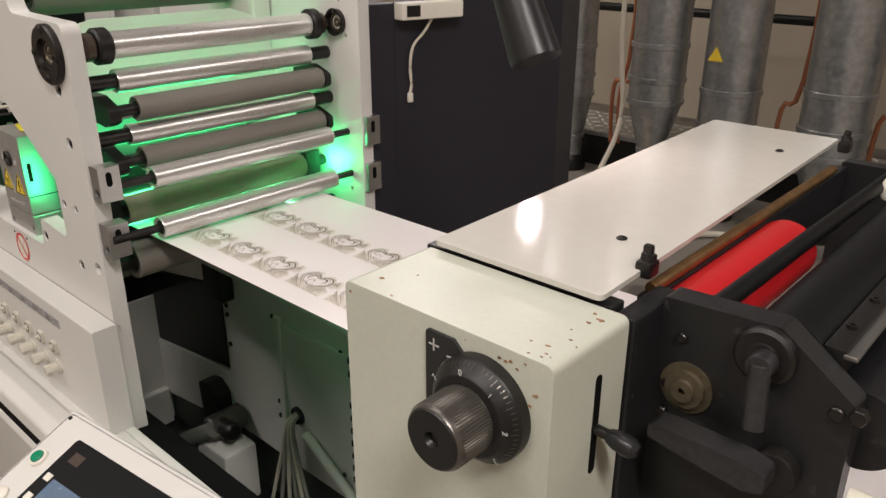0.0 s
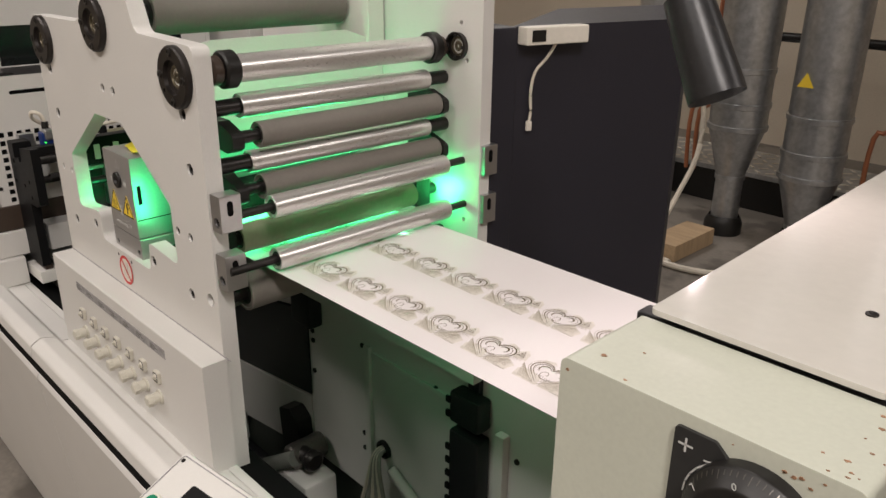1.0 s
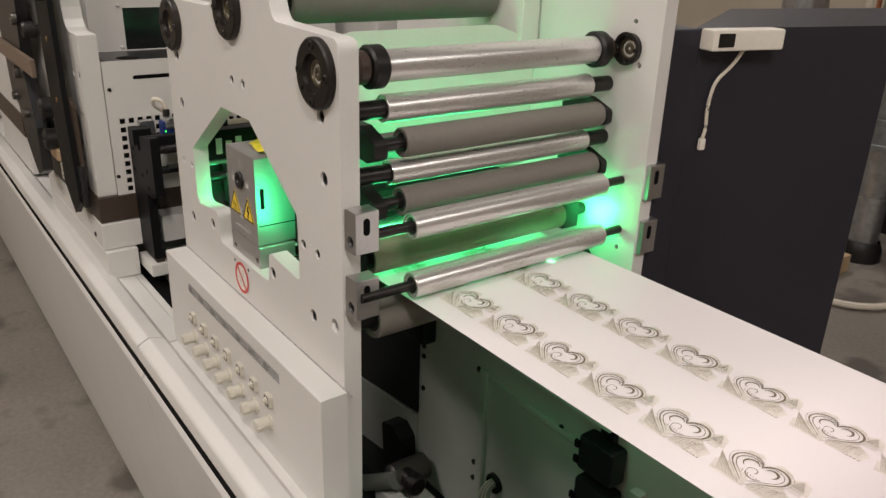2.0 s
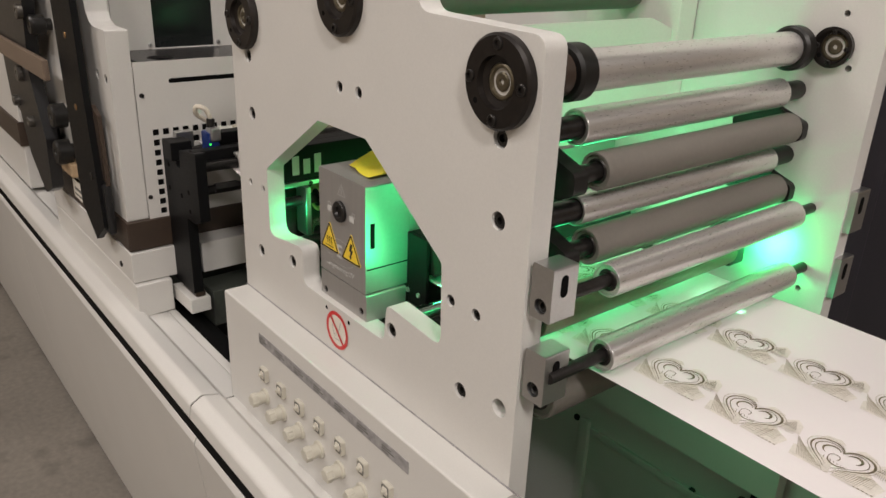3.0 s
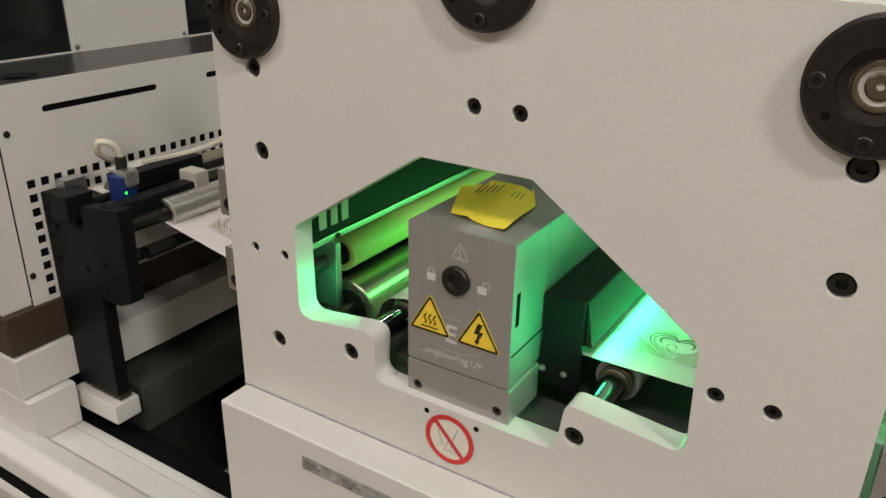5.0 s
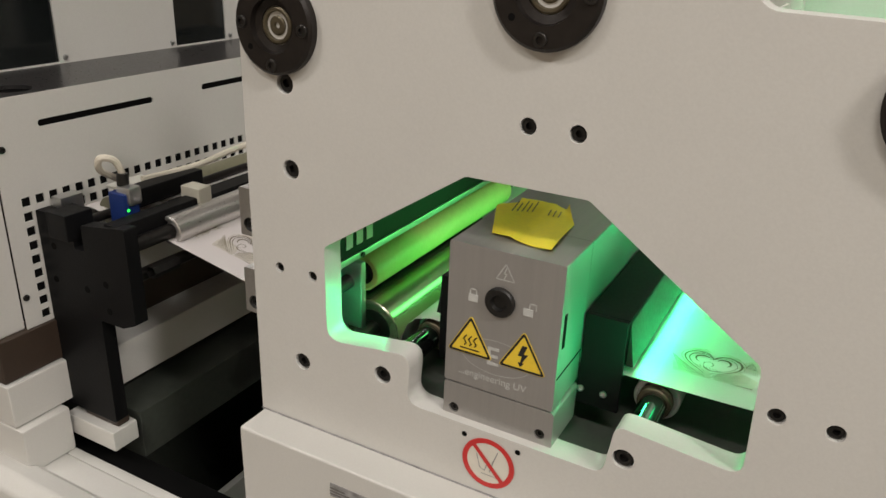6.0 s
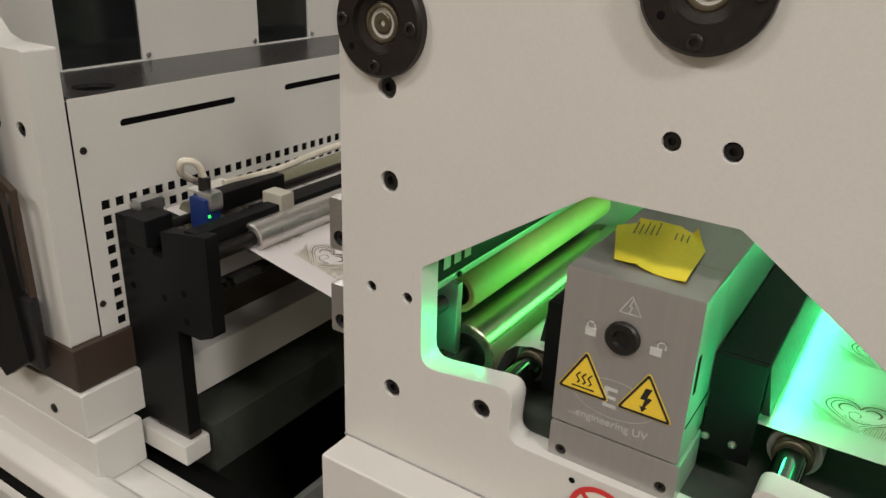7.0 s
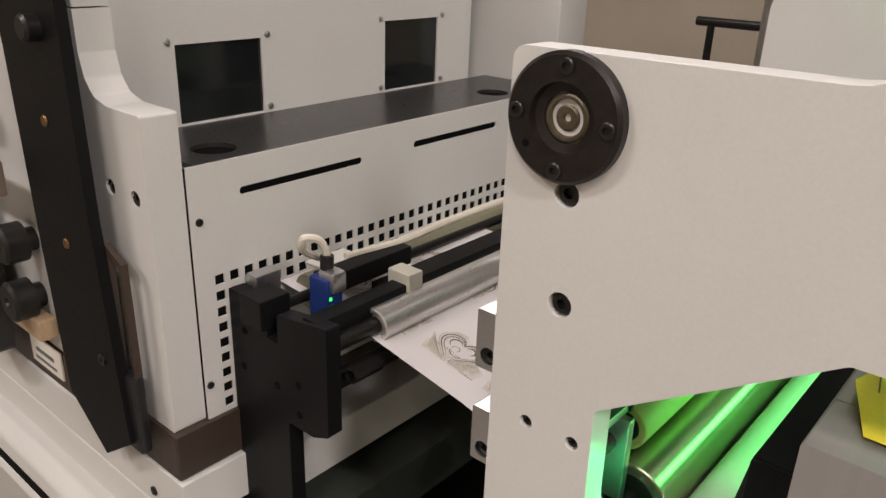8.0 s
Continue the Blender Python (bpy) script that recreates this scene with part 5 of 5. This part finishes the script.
part("bolt", lathe((-2.140, 0.400, 0.809), (0, -1, 0), [(0, 0.006), (0.002, 0.006), (0.003, 0.004), (0.003, 0)], 14), M_SHAFT, pu)
part("slide_foot", box(-2.085, -1.990, 0.475, 0.515, 0.738, 0.768, 0.003), M_PAINT, pu)
part("slide_key", box(-2.06, -1.995, 0.488, 0.508, 0.768, 0.780, 0.003), M_BROWN, pu)
part("slide_bed", box(-2.062, -1.99, 0.52, 1.05, 0.70, 0.775, 0.003), M_DARKGREEN, pu)
part("slide_rail", box(-2.10, -2.03, 0.52, 1.05, 0.80, 0.862, 0.003), M_PAINT, pu)
# upper case and bracket scaled from the last camera eye to fit the view
FROM_EYE = Matrix.Translation((-1.427, 0.054, 1.42)) @ Matrix.Scale(1.033, 4) @ Matrix.Translation((1.427, -0.054, -1.42))


def scale_from_eye(obs):
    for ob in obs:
        ob.data.transform(FROM_EYE)
        scale_from_eye(ob.children)


scale_from_eye([ob for ob in pu.children if ob.name.split(".")[0] not in ("brown_band", "foot_block", "slide_foot", "slide_key", "slide_bed", "slide_rail") and not (ob.name.startswith("bolt") and ob.data.vertices[0].co.z < 0.85)])
# dark leaning bars in front of the unit
bar = part("guard_bar", slab(rounded([(-2.292, 1.45), (-2.160, 1.45), (-2.151, 1.14), (-2.128, 0.893), (-2.190, 0.850), (-2.262, 0.905), (-2.276, 1.09)], 0.003), [], "y", 0.374, 0.386, 0.0015), M_GREYBLACK, pu, "charcoal slanting guard bar")
for x, z in ((-2.213, 1.236), (-2.208, 1.107)):
    part("bolt", lathe((x, 0.374, z), (0, -1, 0), [(0, 0.006), (0.001, 0.006), (0.002, 0.005), (0.002, 0)], 14), M_BRASS, bar)
part("pivot_knob", lathe((-2.20, 0.374, 1.327), (0, -1, 0), [(0, 0.013), (0.012, 0.013), (0.015, 0.010), (0.015, 0)], 24), M_BLACK, bar)
part("socket_screw", lathe((-2.165, 0.374, 0.985), (0, -1, 0), [(0, 0.007), (0.002, 0.007), (0.002, 0.003), (0.0005, 0.003), (0.0005, 0)], 16), M_SHAFT, bar)
part("rubber_stop", box(-2.150, -2.116, 0.380, 0.394, 0.880, 0.975, 0.004), M_BLACKPAINT, pu)
part("acrylic_edge", slab([(-2.156, 0.975), (-2.152, 1.12), (-2.120, 1.105), (-2.118, 0.975), (-2.124, 0.975), (-2.126, 1.098), (-2.146, 1.108), (-2.150, 0.975)], [], "y", 0.386, 0.393), M_BROWN, pu)
plate_ = part("name_plate", box(-2.432, -2.345, 0.3985, 0.4015, 0.868, 0.908, 0.0005), M_OFFWHITE, pu, "small white plate with grey marks")
part("plate_mark", box(-2.415, -2.365, 0.3978, 0.3984, 0.888, 0.894, 0), M_CAPTION, plate_)
part("plate_mark", box(-2.420, -2.360, 0.3978, 0.3984, 0.876, 0.880, 0), M_CAPTION, plate_)
sp2 = part("second_plate", slab(rounded([(-2.60, 0.909), (-2.62, 1.50), (-2.40, 1.50), (-2.34, 1.10), (-2.29, 0.909)], 0.01), [], "y", 0.405, 0.43, 0.002), M_PAINT, pu, "cream side frame with black clamp knobs")
for x, z, r in ((-2.376, 1.058, 0.025), (-2.381, 0.981, 0.026), (-2.44, 1.23, 0.02)):
    part("clamp_knob", lathe((x, 0.405, z), (0, -1, 0), [(0, r * 0.6), (0.012, r * 0.6), (0.014, r), (0.038, r), (0.042, r * 0.85), (0.042, r * 0.3), (0.038, r * 0.25), (0.038, 0)], 24), M_BLACK, sp2)
cast = part("cast_bracket", slab(rounded([(-2.72, 1.04), (-2.76, 1.34), (-2.43, 1.34), (-2.49, 1.13), (-2.425, 1.00), (-2.44, 0.888), (-2.505, 0.862), (-2.60, 0.93), (-2.64, 1.02)], 0.014), [], "y", 0.358, 0.382, 0.003), M_BLACKPAINT, pu, "black cast bracket with bright screws")
part("bracket_neck", box(-2.62, -2.50, 0.3825, 0.404, 0.94, 1.02, 0.004), M_BLACKPAINT, cast)
for x, z, r in ((-2.555, 1.118, 0.017), (-2.46, 1.255, 0.015), (-2.64, 1.045, 0.012), (-2.52, 1.02, 0.012)):
    part("socket_screw", lathe((x, 0.358, z), (0, -1, 0), [(0, r), (0.010, r), (0.012, r * 0.85), (0.012, r * 0.45), (0.004, r * 0.42), (0.004, 0)], 18), M_RING, cast)
part("tie_link", box(-2.86, -2.295, 0.346, 0.3575, 1.142, 1.182, 0.003), M_TIE, pu, "beige-brown flat tie bar")
part("brass_pad", box(-2.43, -2.345, 0.38, 0.404, 0.932, 0.960, 0.003), M_WOOD, pu)
# next units down the line
for k in range(2):
    xo = -3.2 - 0.95 * k
    nu = thing("print_unit", (xo, 0.7, 0.72), "cream print unit further down the press line", "print unit", "print units of the press")
    part("case", box(xo - 0.28, xo + 0.22, 0.41, 1.10, 0.73, 1.30, 0.006), M_PAINT, nu)
    part("upper_case", box(xo - 0.28, xo + 0.05, 0.41, 1.10, 1.305, 1.75, 0.01), M_PAINT, nu)
    part("brown_band", box(xo - 0.285, xo + 0.225, 0.404, 1.10, 0.853, 0.92, 0.003), M_BROWN, nu)
    part("dark_frame", box(xo + 0.225, xo + 0.30, 0.43, 1.0, 0.86, 1.25, 0.006), M_BLACKPAINT, nu)

# ---- sensor bracket and idler in front of the print unit ----
sb = thing("sensor_bracket", (-1.99, 0.48, 0.79), "charcoal steel bracket with bars, blue sensor and idler roller", "sensor bracket")
part("cheek", slab(rounded([(-2.064, 0.800), (-2.064, 1.072), (-2.035, 1.072), (-2.002, 1.060), (-2.002, 1.035), (-1.985, 1.035), (-1.985, 1.068), (-1.912, 1.078), (-1.912, 0.958), (-1.935, 0.948), (-1.973, 0.948), (-1.973, 0.800)], 0.003), [], "y", 0.470, 0.488, 0.0012), M_GREYBLACK, sb, "charcoal cheek plate")
for x, z in ((-2.046, 0.985), (-2.04, 1.03), (-1.955, 1.0), (-1.955, 0.965), (-1.99, 0.985)):
    part("bore", lathe((x, 0.470, z), (0, -1, 0), [(0.0001, 0.0045), (0.0006, 0.004), (0.0006, 0)], 12), M_HOLE, sb)
part("far_cheek", box(-2.05, -1.92, 0.93, 0.948, 0.86, 1.07, 0.002), M_GREYBLACK, sb)
part("clamp_bar", box(-1.952, -1.930, 0.475, 0.620, 1.052, 1.076, 0.002), M_GREYBLACK, sb)
part("clamp_bar", box(-2.000, -1.975, 0.530, 0.655, 1.070, 1.092, 0.002), M_GREYBLACK, sb)
part("end_block", box(-1.958, -1.926, 0.598, 0.620, 1.045, 1.088, 0.002), M_KNOB, sb, "pale grey end block")
part("block", box(-2.035, -2.000, 0.462, 0.500, 1.045, 1.078, 0.002), M_GREYBLACK, sb)
part("slider", box(-2.058, -2.040, 0.488, 0.520, 1.03, 1.085, 0.002), M_BLOCK, sb)
part("guide_rod", rod((-2.015, 0.485, 1.058), (-2.015, 0.935, 1.058), 0.006, 14), M_SHAFT, sb)
part("guide_rod", rod((-1.935, 0.487, 1.005), (-1.935, 0.935, 1.005), 0.008, 14), M_SHAFT, sb)
part("cross_tube", rod((-2.035, 0.55, 1.050), (-2.035, 0.935, 1.050), 0.020, 20), M_OLIVE, sb)
part("cover_sheet", box(-2.03, -2.0, 0.545, 0.60, 1.086, 1.089, 0), M_SHEET, sb)
part("flat_bar", box(-1.985, -1.955, 0.60, 0.935, 1.05, 1.062, 0.001), M_GREYBLACK, sb)
idl = part("idler_roller", lathe((-1.925, 0.545, 1.050), (0, 1, 0), [(0.003, 0), (0.003, 0.012), (0, 0.014), (0, 0.017), (0.001, 0.0185), (0.384, 0.0185), (0.385, 0.017), (0.385, 0)], 40), M_CHROME, sb, "polished idler roller")
part("shaft", rod((-1.925, 0.485, 1.050), (-1.925, 0.549, 1.050), 0.009, 16), M_SHAFT, idl)
sen = thing("blue_sensor", (-1.985, 0.535, 1.05), "small blue register sensor with green light and looped cable", "sensor")
part("case", box(-1.985, -1.958, 0.512, 0.534, 1.045, 1.098, 0.002), M_BLUE, sen)
part("grey_top", box(-1.978, -1.953, 0.5165, 0.5365, 1.082, 1.106, 0.005), M_BLOCK, sen)
part("status_light", lathe((-1.9585, 0.517, 1.078), (1, -0.3, 0), [(0, 0.002), (0.001, 0.0018), (0.001, 0)], 10), M_LED, sen)
part("cable_plug", rod((-1.972, 0.525, 1.104), (-1.972, 0.526, 1.120), 0.007, 14), M_BLACK, sen)
part("cable", tube([(-1.972, 0.526, 1.118), (-1.974, 0.519, 1.136), (-1.982, 0.506, 1.140), (-1.990, 0.510, 1.124), (-2.0, 0.54, 1.104)], 0.0042, 8), M_CABLE, sen)
solid("cable", tube([(-2.004, 0.58, 1.092), (-1.99, 0.66, 1.094), (-1.975, 0.72, 1.106), (-1.965, 0.80, 1.112), (-1.965, 0.92, 1.106)], 0.0045, 8), M_CABLE, "pale sensor cable lying over the bracket bars", "cable", "sensor cables").data.transform(FROM_EYE)
part("wire_nut", lathe((-1.912, 0.50, 1.015), (0, 1, 0), [(0, 0.008), (0.04, 0.008), (0.04, 0)], 6), M_SHAFT, sb)
scale_from_eye([*sb.children, *sen.children])

# ---- ducts and clutter at the far wall ----


def duct(x, y, r, z_taper, r2, z2):
    d = thing("duct", (x, y, 0), "galvanised spiral air duct with tapering foot", "air duct", "air ducts at the wall")
    part("pipe", lathe((x, y, z_taper), (0, 0, 1), [(0, r), (2.8, r)], 32), M_GALV, d)
    part("taper", lathe((x, y, 0), (0, 0, 1), [(z2, r2), (z_taper, r)], 32), M_GALV, d)
    part("outlet", lathe((x, y, 0), (0, 0, 1), [(0, 0), (0, r2), (z2, r2)], 28), M_GALV, d)
    for z in (z_taper, z_taper + 0.12, z_taper + 0.30, z_taper + 0.9):
        part("band", lathe((x, y, z), (0, 0, 1), [(-0.015, r), (-0.012, r + 0.008), (0.012, r + 0.008), (0.015, r)], 32), M_GALV, d)
    part("band", lathe((x, y, z2), (0, 0, 1), [(-0.015, r2), (-0.012, r2 + 0.007), (0.012, r2 + 0.007), (0.015, r2)], 28), M_GALV, d)
    part("boot", lathe((x, y, 0), (0, 0, 1), [(0, r2 + 0.03), (0.06, r2 + 0.03), (0.10, r2 + 0.01)], 24), M_BLACK, d)


for x, y, r, zt in ((-2.02, 3.98, 0.148, 0.60), (-1.62, 4.02, 0.150, 0.40), (-2.75, 4.3, 0.12, 0.5), (-1.10, 4.05, 0.16, 0.45), (-0.55, 4.1, 0.17, 0.5)):
    duct(x, y, r, zt, 0.072, zt - 0.28)
plat = thing("walkway", (-1.8, 4.7, 0), "chequer-plate walkway along the wall", "walkway")
part("deck", box(-3.6, 0.6, 4.45, 5.0, 0.20, 0.23, 0.004), M_GALV, plat)
part("skirt", box(-3.6, 0.6, 4.46, 4.99, 0.0, 0.20, 0.0), M_BLACK, plat)
bm = bmesh.new()
for i in range(52):
    for j in range(6):
        s = 1 if (i + j) % 2 else -1
        one = box(-0.028, 0.028, -0.008, 0.008, 0, 0.004, 0)
        bmesh.ops.transform(one, matrix=pose(-3.5 + 0.078 * i, 4.50 + 0.09 * j, 0.23, 0, 0, 45 * s), verts=one.verts)
        join(bm, one)
tagged(part("tread_studs", bm, M_OFFWHITE, plat), kind="stuff")
solid("wooden_block", box(-2.12, -1.95, 3.35, 3.75, 0, 0.09, 0.006), M_WOOD, "pale wooden beam lying on the floor", "wooden beam")
solid("hose", tube([(-2.3, 3.5, 0.02), (-2.0, 3.28, 0.02), (-1.7, 3.35, 0.02), (-1.5, 3.7, 0.02), (-1.2, 3.8, 0.02)], 0.016), M_CABLE, "grey hose lying on the floor", "hose")
solid("hose", tube([(-2.16, 3.8, 1.9), (-2.17, 3.82, 1.0), (-2.15, 3.85, 0.5), (-2.18, 3.7, 0.2), (-2.12, 3.4, 0.03), (-1.95, 3.3, 0.02)], 0.014), M_CABLE, "pale hose hanging down beside the duct", "hose")
for k, x in enumerate((-2.28, -2.33, -1.33, -0.86)):
    solid("hose", tube([(x, 4.2, 4.0), (x + 0.02, 4.2, 1.0), (x - 0.08, 4.2, 0.6), (x - 0.10, 4.25, 0.24)], 0.013), M_ORANGE, "orange air hose running down the wall", "hose")
part_rail = thing("guard_rail", (-1.6, 5.2, 0.23), "dark steel rail behind the ducts", "rail")
part("bar", rod((-3.6, 5.2, 0.95), (0.6, 5.2, 0.95), 0.03, 12), M_BLACK, part_rail)
for k in range(5):
    part("post", rod((-3.5 + k, 5.2, 0), (-3.5 + k, 5.2, 0.95), 0.025, 12), M_BLACK, part_rail)
warn = solid("warning_sticker", slab([(-1.70, 0.86), (-1.62, 0.86), (-1.66, 0.93)], [], "y", 3.866, 3.868), M_YELLOW, "yellow triangular warning sticker on the duct", "warning sticker")
